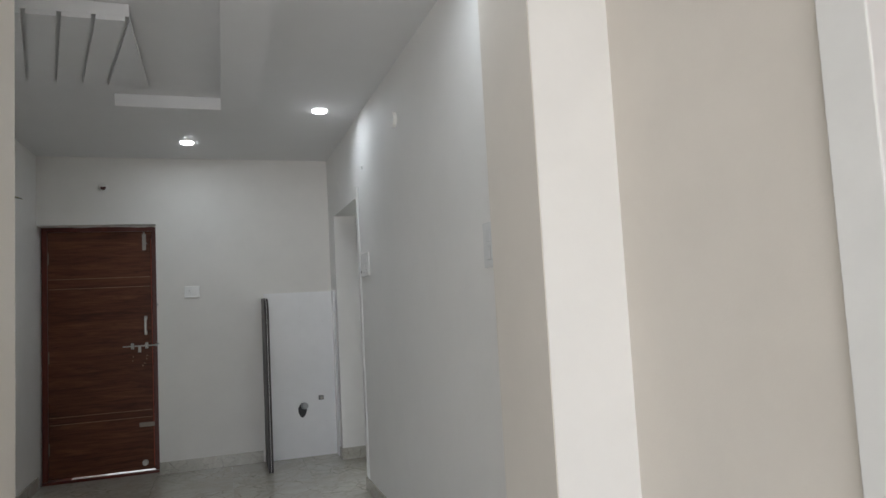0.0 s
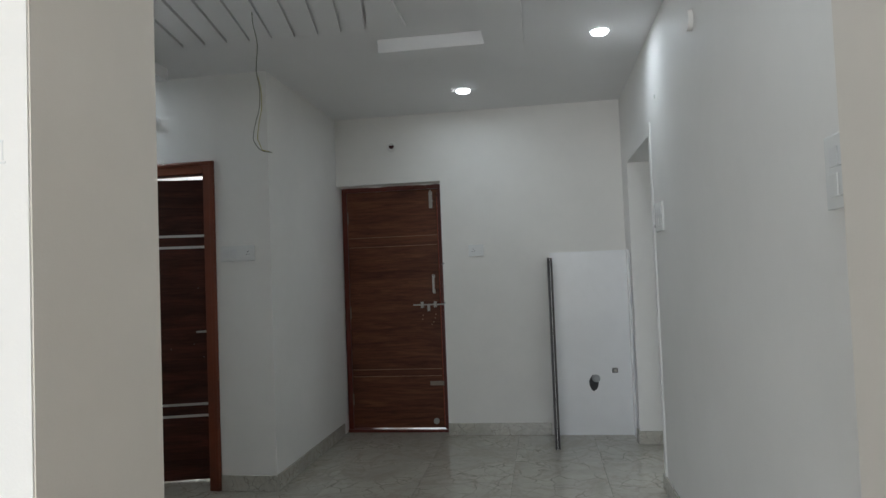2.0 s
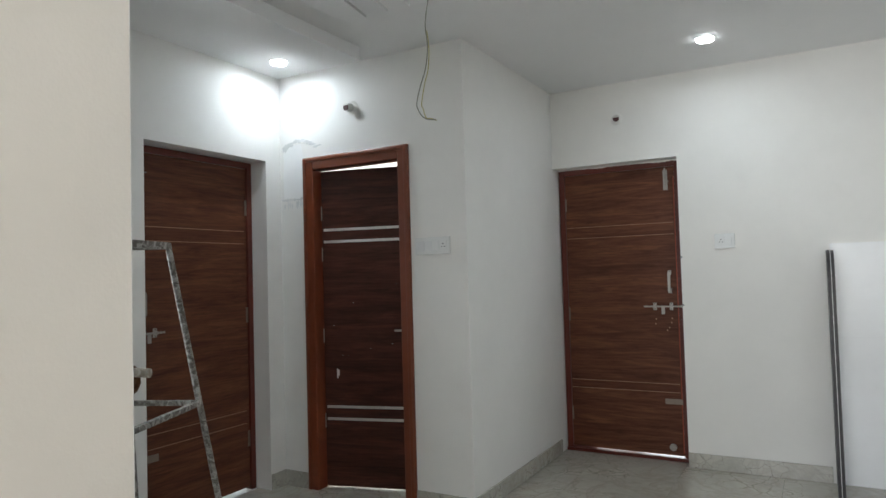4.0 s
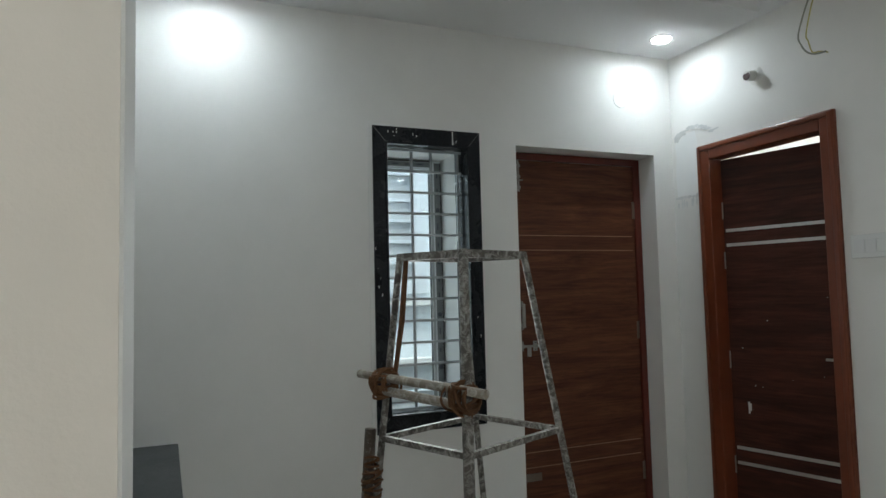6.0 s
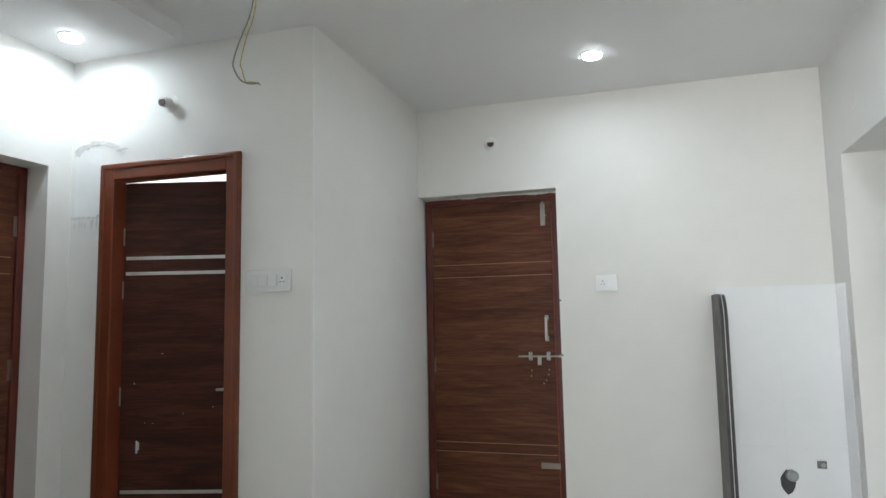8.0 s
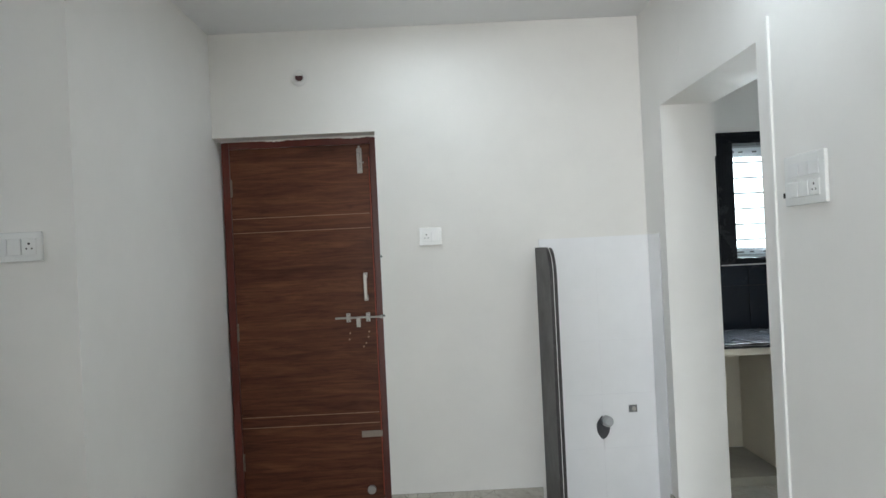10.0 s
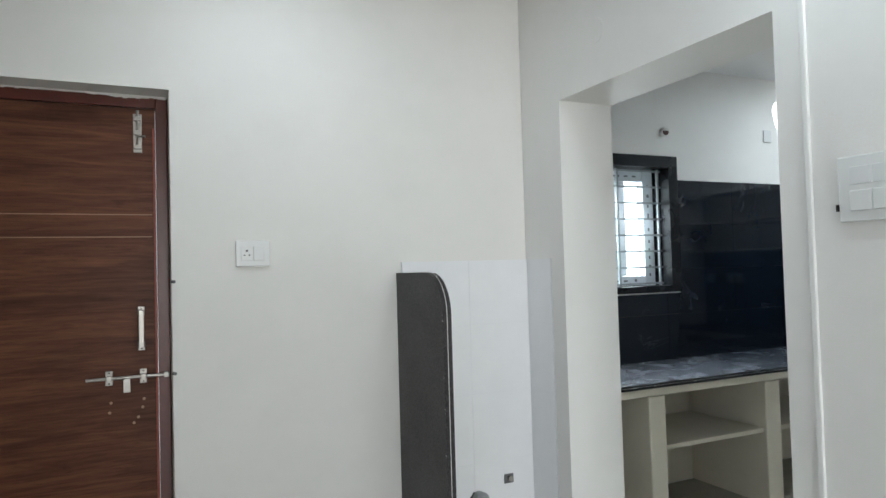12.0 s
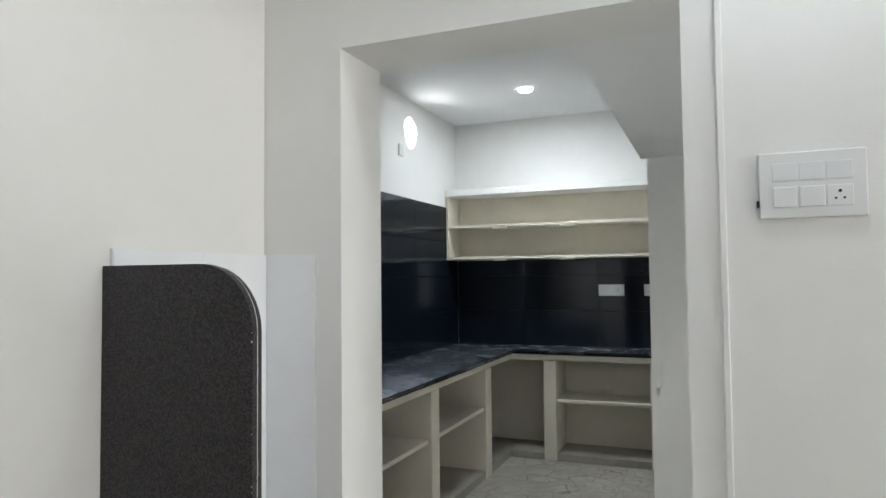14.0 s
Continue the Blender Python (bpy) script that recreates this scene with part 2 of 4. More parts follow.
DULL_STEEL = plain("dull_bronzed_steel", (0.27, 0.225, 0.19), 0.42, 1.0, vary=0.2, scale=50, relief=0.1)
CHROME = plain("chrome_strip", (0.60, 0.59, 0.57), 0.36, 1.0, vary=0.08)
PLASTIC = plain("white_switch_plastic", (0.78, 0.79, 0.78), 0.25, vary=0.03, relief=0.02)
PLASTIC_GREY = plain("pale_grey_rocker", (0.75, 0.76, 0.76), 0.25, vary=0.03, relief=0.02)
DARK = plain("dark_hole", (0.012, 0.010, 0.010), 0.8)
RED_DARK = plain("dark_red_pipe_bore", (0.055, 0.012, 0.010), 0.6)
PVC = plain("pvc_conduit", (0.70, 0.69, 0.66), 0.4, vary=0.1)
CEMENT = plain("grey_cement_patch", (0.20, 0.20, 0.20), 0.9, vary=0.35, scale=40, relief=0.6)
CEMENT_LIGHT = plain("pale_cement_smear", (0.68, 0.685, 0.68), 0.85, vary=0.2, scale=22, relief=0.5)
PUTTY = plain("white_putty_fill", (0.86, 0.865, 0.86), 0.7, vary=0.05, scale=9, relief=0.25)
WIRE = plain("grey_green_wire", (0.22, 0.23, 0.18), 0.5, vary=0.3)
WIRE_YELLOW = plain("yellow_wire", (0.42, 0.36, 0.10), 0.5, vary=0.3)
STAND = splattered("paint_splattered_steel", (0.125, 0.108, 0.092), (0.46, 0.445, 0.415), 0.50)
BAMBOO = splattered("dusty_bamboo_pole", (0.36, 0.31, 0.25), (0.58, 0.55, 0.50), 0.52)
POST_WOOD = splattered("weathered_wooden_post", (0.16, 0.12, 0.09), (0.45, 0.42, 0.38), 0.58)
ROPE = plain("brown_coir_rope", (0.17, 0.075, 0.03), 0.9, vary=0.4, scale=90, relief=0.9)
GRILLE = plain("white_painted_grille", (0.42, 0.45, 0.47), 0.4, vary=0.08)
UPVC = plain("white_upvc", (0.80, 0.84, 0.87), 0.3, vary=0.05)
FILM_MARK = plain("grey_film_marks", (0.07, 0.08, 0.10), 0.5)
FILM = plain("grey_printed_film", (0.20, 0.215, 0.22), 0.45, vary=0.15, scale=40)
GASKET = plain("black_gasket", (0.01, 0.01, 0.012), 0.5)
GLASS = clear_glass("window_glass")
SHAFT = wall_paint("pale_blue_outer_wall", (0.74, 0.79, 0.82), 0.08)
LED = emitter("led_disc", (0.93, 0.97, 1.0), 14.0)


# ---- mesh helpers ----
def box(bm, lo, hi, bevel=0.0, m=None):
    c = [(a + b) / 2 for a, b in zip(lo, hi)]
    s = [abs(b - a) for a, b in zip(lo, hi)]
    out = bmesh.ops.create_cube(bm, size=1, matrix=Matrix.LocRotScale(c, None, s))
    verts = out["verts"]
    if bevel:
        edges = list({e for v in verts for e in v.link_edges})
        verts = bmesh.ops.bevel(bm, geom=edges, offset=bevel, segments=2, affect="EDGES", profile=0.5)["verts"]
    if m is not None:
        bmesh.ops.transform(bm, matrix=m, verts=[v for v in bm.verts if v in set(verts)] if bevel else verts)
    return bm


def boxes(*items, bevel=0.0):
    bm = bmesh.new()
    for lo, hi in items:
        box(bm, lo, hi, bevel)
    return bm


def rod(bm, a, b, r, sides=10, r2=None):
    a, b = Vector(a), Vector(b)
    d = b - a
    m = Matrix.Translation((a + b) / 2) @ d.to_track_quat("Z", "Y").to_matrix().to_4x4()
    bmesh.ops.create_cone(bm, cap_ends=True, segments=sides, radius1=r, radius2=r if r2 is None else r2, depth=d.length, matrix=m)
    return bm


def bar(bm, a, b, w, h, bevel=0.002):
    """A rectangular bar from a to b."""
    a, b = Vector(a), Vector(b)
    d = b - a
    m = Matrix.Translation((a + b) / 2) @ d.to_track_quat("Z", "Y").to_matrix().to_4x4()
    bmesh.ops.create_cube(bm, size=1, matrix=m @ Matrix.Diagonal((w, h, d.length, 1)))
    return bm


def tube(bm, pts, r, sides=6):
    """A bent tube through the points."""
    rings = []
    pts = [Vector(p) for p in pts]
    for k, p in enumerate(pts):
        d = (pts[min(k + 1, len(pts) - 1)] - pts[max(k - 1, 0)]).normalized()
        q = d.to_track_quat("Z", "Y")
        rings.append([bm.verts.new(p + q @ Vector((r * math.cos(t), r * math.sin(t), 0))) for t in [2 * math.pi * i / sides for i in range(sides)]])
    for u, v in zip(rings, rings[1:]):
        for i in range(sides):
            bm.faces.new((u[i], u[(i + 1) % sides], v[(i + 1) % sides], v[i]))
    bm.faces.new(rings[0][::-1])
    bm.faces.new(rings[-1])
    return bm


def finish(name, bm, material_, smooth=False):
    me = bpy.data.meshes.new(name)
    bmesh.ops.recalc_face_normals(bm, faces=bm.faces)
    if smooth:
        for f in bm.faces:
            f.smooth = True
    bm.to_mesh(me)
    bm.free()
    me.materials.append(material_)
    return me


def structure(name, bm, material_, label="", category=""):
    ob = new(name, finish(name, bm, material_))
    return tagged(ob, label, category, kind="structure")


def single(name, bm, material_, label, category, group="", smooth=False):
    return tagged(new(name, finish(name, bm, material_, smooth)), label, category, group)


def thing(name, base, label, category, group="", kind=""):
    ob = new(name)
    ob.matrix_basis = pose(*base)
    ob.empty_display_size = 0.05
    return tagged(ob, label, category, group, kind)


def part(name, bm, material_, parent, label="", smooth=False):
    ob = new(name, finish(name, bm, material_, smooth))
    ob.parent = parent
    ob.matrix_parent_inverse = parent.matrix_basis.inverted() if parent.type == "EMPTY" else Matrix()
    if label:
        ob["label"] = label
    return ob


# ---- walls, floors and ceilings ----
T = 0.23
XR, XL, XB, YC, YF = 0.502, -1.905, -3.303, 4.957, 6.4
TOP = 2.95
DOOR = 2.10
# east wall, with the kitchen opening
structure("wall_east", boxes(
    ((XR, 2.187, FZ - .1), (0.774, 5.076, TOP)),
    ((XR, 5.076, 2.112), (0.774, 6.105, TOP)),
    ((XR, 6.105, FZ - .1), (0.774, 7.31, TOP))), WALL, "warm white painted wall with a wide kitchen opening", "wall")
structure("wall_north", boxes(
    ((XL, YF, DOOR), (-1.0, YF + T, TOP)),
    ((-1.0, YF, FZ - .1), (XR - .002, YF + T, TOP))), IVORY, "ivory painted wall around a brown door", "wall")
structure("wall_passage_west", boxes(((XL - T, YC + T, FZ - .1), (XL, YF + T, TOP))), WALL, "warm white painted return wall", "wall")
structure("wall_bedroom", boxes(
    ((XB, YC, FZ - .1), (-3.095, YC + T, TOP)),
    ((-3.095, YC, 2.112), (-2.28, YC + T, TOP)),
    ((-2.28, YC, FZ - .1), (XL, YC + T, TOP))), WALL, "warm white painted wall around a framed door", "wall")
structure("wall_west", boxes(
    ((XB - T, -2.8, FZ - .1), (XB, 3.135, TOP)),
    ((XB - T, 3.135, FZ - .1), (XB, 3.70, 0.692)),
    ((XB - T, 3.135, 2.15), (XB, 3.70, TOP)),
    ((XB - T, 3.70, FZ - .1), (XB, 3.915, TOP)),
    ((XB - .43, 3.0, 0.55), (XB - T, 3.135 + .03, 2.3)), ((XB - .43, 3.70 - .03, 0.55), (XB - T, 3.83, 2.3)),
    ((XB - .43, 3.165, 2.12), (XB - T, 3.67, 2.3)), ((XB - .43, 3.165, 0.55), (XB - T, 3.67, 0.722)),
    ((XB - T, 3.915, DOOR + .003), (XB, 4.82, TOP)),
    ((XB - T, 4.82, FZ - .1), (XB, YC + T + 2.6, TOP))), WALL, "warm white painted wall with a window and a door", "wall")
# the partition that the walk passes through
PS, PN, PL, PR = 1.832, 2.190, -0.978, 0.373     # its faces and the sides of its opening
structure("wall_partition", boxes(
    ((XB, PS, FZ - .1), (PL - .23, PS + .12, TOP)),
    ((PL - .23, PS, FZ - .1), (PL, PN, TOP)),
    ((PR, PS, FZ - .1), (0.774, PN, TOP))), WALL, "warm white painted partition with a wide opening", "wall")
# thin sheets added over both reveals to tint them with warm bounce
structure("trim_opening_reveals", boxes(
    ((PL - .001, PS + .0035, FZ), (PL + .003, PN - .0035, CZ - .001)), ((PR - .003, PS + .0035, FZ), (PR + .001, PN - .0035, CZ - .001))), WARM_BOUNCE, "reveals of the opening, tinted cream for warm bounced light", "reveal")
# the room where the walk begins
# the east wall's cream tint also stands for warm bounce
structure("wall_front_room_east", boxes(
    ((0.627, 1.10, FZ - .1), (0.87, PS, TOP)),
    ((0.627, -2.8, FZ - .1), (0.87, 0.2, TOP)),
    ((0.627, 0.2, DOOR), (0.87, 1.10, TOP))), WARM_BOUNCE, "wall with a side door, tinted cream for warm bounced light", "wall")
structure("wall_south", boxes(
    ((XB, -2.75, FZ - .1), (-2.85, -2.5, TOP)),
    ((0.25, -2.75, FZ - .1), (0.627, -2.5, TOP)),
    ((-2.85, -2.75, 2.5), (0.25, -2.5, TOP)),
    ((-2.85, -2.75, FZ - .1), (0.25, -2.5, 0.3))), WALL, "warm white painted wall with a wide window", "wall")
structure("floor", boxes(((-3.6, -2.8, FZ - .12), (4.4, 7.5, FZ - .022))), GROUT, "floor bed under marble slabs", "floor")

# ceiling of the main room: border, hung frame, ribbed panel
ceil = bmesh.new()
IX0, IX1, IY0, IY1 = -2.47, -0.444, 2.55, 4.58
for lo, hi in (((XB, PS + .12, CZ), (IX0, YC, TOP)), ((IX1, PN, CZ), (XR, YC, TOP)), ((IX0, PS + .12, CZ), (PL - .23, IY0, TOP)), ((PL - .23, PN, CZ), (IX1, IY0, TOP)),
               ((IX0, IY1, CZ), (IX1, YC, TOP)), ((XL, YC, CZ), (XR, YF, TOP)), ((IX0, IY0, CZ), (IX1, IY1, TOP)),
               ((PL, PS, CZ), (PR, PN, TOP))):
    box(ceil, lo, hi)
RZ = CZ - 0.08
for lo, hi in (((-2.695, 2.37, RZ), (IX0, 4.75, CZ - .002)), ((IX1, 2.37, RZ), (-0.224, 4.75, CZ - .002)),
               ((IX0, 2.37, RZ), (IX1, IY0, CZ - .002)), ((-1.06, IY1, RZ), (IX1, 4.75, CZ - .002))):
    box(ceil, lo, hi)
# ribbed panel: a wedge that rises to the ceiling, boarded with slanting planks and open grooves
WS, WN = 3.29, 4.365


def prism(bm, plan, lift, thick):
    """A plate under the sloping panel: plan corners as (x, 0 south or 1 north)."""
    lo = [bm.verts.new((x, (WS, WN)[k], (RZ, CZ - .026)[k] + lift)) for x, k in plan]
    hi = [bm.verts.new((v.co.x, v.co.y, v.co.z + thick)) for v in lo]
    bm.faces.new(lo)
    bm.faces.new(hi[::-1])
    n = len(plan)
    for k in range(n):
        bm.faces.new((lo[k], hi[k], hi[(k + 1) % n], lo[(k + 1) % n]))


prism(ceil, [(-2.30, 0), (-0.822, 0), (-0.852, 1), (-2.30, 1)], 0.021, 0.004)
prism(ceil, [(-0.82, 0), (-0.85, 1), (-1.062, 1)], 0.0, 0.0205)
for k in range(9):
    e = -0.83 - .133 * k
    prism(ceil, [(e - .009, 0), (e - .249, 1), (e - .364, 1), (e - .124, 0)], 0.0, 0.0205)
box(ceil, (-2.30, WS + .001, RZ + .022), (-0.823, WS + .02, CZ - .002))
structure("ceiling", ceil, CEIL, "white false ceiling with a hung frame and ribbed panel", "ceiling")
structure("ceiling_front_room", boxes(((XB, -2.8, CZ), (0.87, PS, TOP))), CEIL, "flat white ceiling", "ceiling")

# kitchen shell
YK, XK, LY, LX = 7.08, 4.07, 5.385, 3.03
kw = (1.25, 2.04, 1.262, 2.088)   # window opening x0, x1, z0, z1
wall_k = boxes(
    ((0.774, YK, FZ - .1), (kw[0], YK + T, TOP)), ((kw[1], YK, FZ - .1), (2.99, YK + T, TOP)),
    ((3.266, YK, FZ - .1), (XK, YK + T, TOP)), ((2.99, YK, FZ - .1), (3.266, YK + T, 2.316)), ((2.99, YK, 2.592), (3.266, YK + T, TOP)),
    ((kw[0], YK, FZ - .1), (kw[1], YK + T, kw[2])), ((kw[0], YK, kw[3]), (kw[1], YK + T, TOP)))
# round vent hole cut through the wall
HC, HR = Vector((3.128, YK, 2.454)), 0.108
ring_in, ring_out = [], []
for k in range(32):
    a = 2 * math.pi * k / 32
    wob = 1 + 0.05 * math.sin(3 * a + 0.6) + 0.03 * math.sin(5 * a)
    ci, si = math.cos(a), math.sin(a)
    q = 0.138 / max(abs(ci), abs(si))
    ring_in.append([wall_k.verts.new((HC.x + HR * wob * ci, YK + d, HC.z + HR * 1.1 * wob * si)) for d in (0, T)])
    ring_out.append([wall_k.verts.new((HC.x + q * ci, YK + d, HC.z + q * si)) for d in (0, T)])
for k in range(32):
    j = (k + 1) % 32
    wall_k.faces.new((ring_in[k][0], ring_in[j][0], ring_out[j][0], ring_out[k][0]))
    wall_k.faces.new((ring_in[k][1], ring_out[k][1], ring_out[j][1], ring_in[j][1]))
    wall_k.faces.new((ring_in[k][0], ring_in[k][1], ring_in[j][1], ring_in[j][0]))
structure("wall_kitchen_north", wall_k, WALL, "white kitchen wall with a window and round vent hole", "wall")
structure("wall_kitchen_east", boxes(((XK, 3.9, FZ - .1), (XK + T, YK + T, TOP))), WALL, "white kitchen end wall", "wall")
structure("wall_kitchen_south", boxes(((LX, 3.9, FZ - .1), (XK, LY, TOP)), ((0.774, 3.9, FZ - .1), (LX, 4.1, TOP))), WALL, "white kitchen wall block", "wall")
structure("ceiling_kitchen", boxes(((0.774, 3.9, 2.70), (XK, YK, TOP))), CEIL, "white kitchen ceiling", "ceiling")
structure("kitchen_loft", boxes(((0.774, 4.1, 2.112), (LX, 5.42, 2.25))), CEIL, "white concrete loft slab over the kitchen entrance", "loft")
# room behind the framed door
structure("wall_back_room", boxes(((XB, 7.6, FZ - .1), (-1.6, 7.8, TOP)), ((-1.9, YF + T, FZ - .1), (-1.7, 7.6, TOP))), WALL, "white back room wall", "wall")
structure("ceiling_back_room", boxes(((XB, YC + T, 2.75), (XL - T, 7.6, TOP))), CEIL, "white back room ceiling", "ceiling")

# ---- skirting and trim ----
SK = FZ + 0.10


def skirting(name, lo, hi):
    structure(name, boxes((lo, hi), bevel=0.003), SKIRT, "grey-beige marble skirting", "skirting")


S = 0.012
skirting("baseboard_north", (-1.0, YF - S, FZ), (-0.152, YF, SK))
skirting("baseboard_passage", (XL, YC - S, FZ), (XL + S, YF - .002, SK))
skirting("baseboard_bedroom", (-2.278, YC - S, FZ), (XL - .001, YC, SK))
skirting("baseboard_bedroom_corner", (XB + S, YC - S, FZ), (-3.097, YC, SK))
skirting("baseboard_west", (XB, PS + .122, FZ), (XB + S, 3.913, SK))
skirting("baseboard_west_corner", (XB, 4.822, FZ), (XB + S, YC, SK))
skirting("baseboard_east", (XR - S, PN + .002, FZ), (XR, 5.076, SK))
skirting("baseboard_east_corner", (XR - S, 6.107, FZ), (XR, 6.2, SK))
skirting("baseboard_opening", (XR, 6.105 - S, FZ), (0.774, 6.105, SK))
structure("trim_corner_bead", boxes(((XR - .009, 4.977, FZ + .1), (XR + .001, 4.994, 2.175)), bevel=0.003), TRIM, "thin white plastered edge strip", "trim")


# ---- doors ----
def groove_bars(bm, axis, a0, a1, face, zs, t=0.004):
    for z in zs:
        if axis == "x":
            box(bm, (a0, face - 0.0012, z - t / 2), (a1, face + 0.004, z + t / 2))
        else:
            box(bm, (face - 0.004, a0, z - t / 2), (face + 0.0012, a1, z + t / 2))
    return bm


def frame_xz(bm, x0, x1, z1, w, y0, y1):
    """Door lining in a wall that runs along x: two jambs and a head."""
    box(bm, (x0, y0, FZ), (x0 + w, y1, z1), 0.003)
    box(bm, (x1 - w, y0, FZ), (x1, y1, z1), 0.003)
    box(bm, (x0 + w, y0, z1 - w), (x1 - w, y1, z1), 0.003)
    return bm


def tower_bolt(door, x, z0, z1, y, axis="x", away=-1):
    """A slim upright bolt in two brackets, on a door face."""
    def p(u, d, z):
        return (u, y + away * d, z) if axis == "x" else (y - away * d, u, z)
    b = bmesh.new()
    lo, hi = p(x - .015, 0, z0), p(x + .015, .004, z1)
    box(b, [min(q) for q in zip(lo, hi)], [max(q) for q in zip(lo, hi)], 0.001)
    rod(b, p(x, .012, z0 + .01), p(x, .012, z1 + .012), 0.006, 10)
    for z in (z0 + .02, (z0 + z1) / 2, z1 - .02):
        lo, hi = p(x - .013, .003, z - .008), p(x + .013, .02, z + .008)
        box(b, [min(q) for q in zip(lo, hi)], [max(q) for q in zip(lo, hi)], 0.002)
    rod(b, p(x, .012, z0 + .06), p(x + .025, .02, z0 + .06), 0.004, 8)
    part("tower_bolt", b, STEEL, door, "brushed steel tower bolt")


def pull_handle(door, x, z0, z1, y, axis="x", away=-1):
    def p(u, d, z):
        return (u, y + away * d, z) if axis == "x" else (y - away * d, u, z)
    b = bmesh.new()
    for z in (z0, z1):
        lo, hi = p(x - .012, 0, z - .016), p(x + .012, .006, z + .016)
        box(b, [min(q) for q in zip(lo, hi)], [max(q) for q in zip(lo, hi)], 0.002)
        rod(b, p(x, .0, z), p(x, .032, z), 0.006, 8)
    lo, hi = p(x - .010, .026, z0 - .004), p(x + .010, .036, z1 + .004)
    box(b, [min(q) for q in zip(lo, hi)], [max(q) for q in zip(lo, hi)], 0.003)
    h = part("pull_handle", b, STEEL, door, "brushed steel pull handle")
    b = bmesh.new()
    for z in (z0 - .009, z1 + .009):
        rod(b, p(x, .004, z), p(x, .0068, z), 0.0032, 8)
    part("screw", b, DARK, h)


def slide_latch(door, u0, u1, z, y, axis="x", away=-1):
    """A long sliding aldrop: round bar in three saddles, with a hasp."""
    def p(u, d, zz):
        return (u, y + away * d, zz) if axis == "x" else (y - away * d, u, zz)
    b = bmesh.new()
    rod(b, p(u0, .016, z), p(u1, .016, z), 0.006, 10)
    span = u1 - u0
    for f in (0.27, 0.68, 0.96):
        u = u0 + f * span
        for dz in (-.016, .016):
            lo, hi = p(u - .012, 0, z + dz - .010), p(u + .012, .007, z + dz + .010)
            box(b, [min(q) for q in zip(lo, hi)], [max(q) for q in zip(lo, hi)], 0.002)
        lo, hi = p(u - .008, .0, z - .010), p(u + .008, .024, z + .010)
        box(b, [min(q) for q in zip(lo, hi)], [max(q) for q in zip(lo, hi)], 0.002)
    u = u0 + 0.48 * span
    lo, hi = p(u - .012, .012, z - .055), p(u + .012, .018, z)
    box(b, [min(q) for q in zip(lo, hi)], [max(q) for q in zip(lo, hi)], 0.002)
    h = part("slide_latch", b, STEEL, door, "steel sliding latch with a hanging hasp")
    b = bmesh.new()
    for f in (0.27, 0.68, 0.96):
        for dz in (-.019, .019):
            rod(b, p(u0 + f * span, .005, z + dz), p(u0 + f * span, .0078, z + dz), 0.003, 8)
    part("screw", b, DARK, h)


def hinge(door, u, z, y, axis="x", away=-1):
    """A butt hinge: leaf plate let into the door edge, with its knuckle."""
    def p(v, d, zz):
        return (v, y + away * d, zz) if axis == "x" else (y - away * d, v, zz)
    b = bmesh.new()
    rod(b, p(u, .004, z - .05), p(u, .004, z + .05), 0.0042, 8)
    lo, hi = p(u - .010, -.001, z - .05), p(u + .010, .0016, z + .05)
    box(b, [min(q) for q in zip(lo, hi)], [max(q) for q in zip(lo, hi)], 0.0006)
    part("hinge", b, DULL_STEEL, door)


# door to the outside, on the north wall
AY = 6.525
door_a = thing("door_1", (-1.448, AY, FZ), "closed red-brown wood-grain laminate door with steel bolts", "door", kind="structure")
part("door_frame", frame_xz(bmesh.new(), -1.895, -1.002, DOOR - .004, 0.042, AY - .012, AY + .06), FRAME_RED, door_a, "maroon painted door frame")
leaf_a = part("door_leaf", boxes(((-1.852, AY, FZ + .034), (-1.045, AY + .035, DOOR - .047)), bevel=0.002), WOOD, door_a)
part("groove", groove_bars(bmesh.new(), "x", -1.85, -1.06, AY, (1.653, 1.570, 0.505, 0.445)), GROOVE, leaf_a, "thin pale groove lines")
# edge strip whose bright colour is a painted glint
part("lipping_glint", boxes(((-1.054, AY - .002, FZ + .055), (-1.047, AY + .003, DOOR - .12))), LIPPING_GLINT, leaf_a, "edge strip with its orange-red glint painted in")
part("threshold", boxes(((-1.895, AY - .03, FZ), (-1.002, AY + .06, FZ + .024)), bevel=0.002), FRAME_RED, door_a, "maroon threshold")
tower_bolt(door_a, -1.105, 1.885, 2.03, AY)
pull_handle(door_a, -1.101, 1.165, 1.295, AY)
slide_latch(door_a, -1.285, -1.008, 1.055, AY)
part("lock_plate", boxes(((-1.165, AY - .004, 0.363), (-1.035, AY + .001, 0.400)), bevel=0.001), DULL_STEEL, door_a, "flat steel lock plate")
b = bmesh.new()
rod(b, (-1.121, AY + .002, 0.062), (-1.121, AY - .018, 0.062), 0.024, 18)
part("door_stop", b, STEEL, door_a, "round steel knob", smooth=False)
for z in (1.83, 1.0, 0.25):
    hinge(door_a, -1.853, z, AY)
b = bmesh.new()
for dx, dz in ((-.055, -.09), (-.06, -.125), (.055, -.085), (.05, -.115), (.035, -.15), (.02, -.17)):
    rod(b, (-1.15 + dx, AY + .001, 1.055 + dz), (-1.15 + dx, AY - .0015, 1.055 + dz), 0.0055, 10)
part("screw_mark", b, GROOVE, leaf_a, "bare screw marks")

b = bmesh.new()
rng = random.Random(7)
prev = 0.006
for k in range(60):
    x = -1.893 + k * 0.0148
    h = max(0.002, min(0.012, prev + rng.uniform(-.004, .004)))
    box(b, (x, AY - .0145, DOOR - .004 - h), (x + .0148, AY - .011, DOOR - .001))
    prev = h
tagged(part("plaster_edge", b, WALL, door_a, "ragged plaster edge over the frame"), kind="stuff")
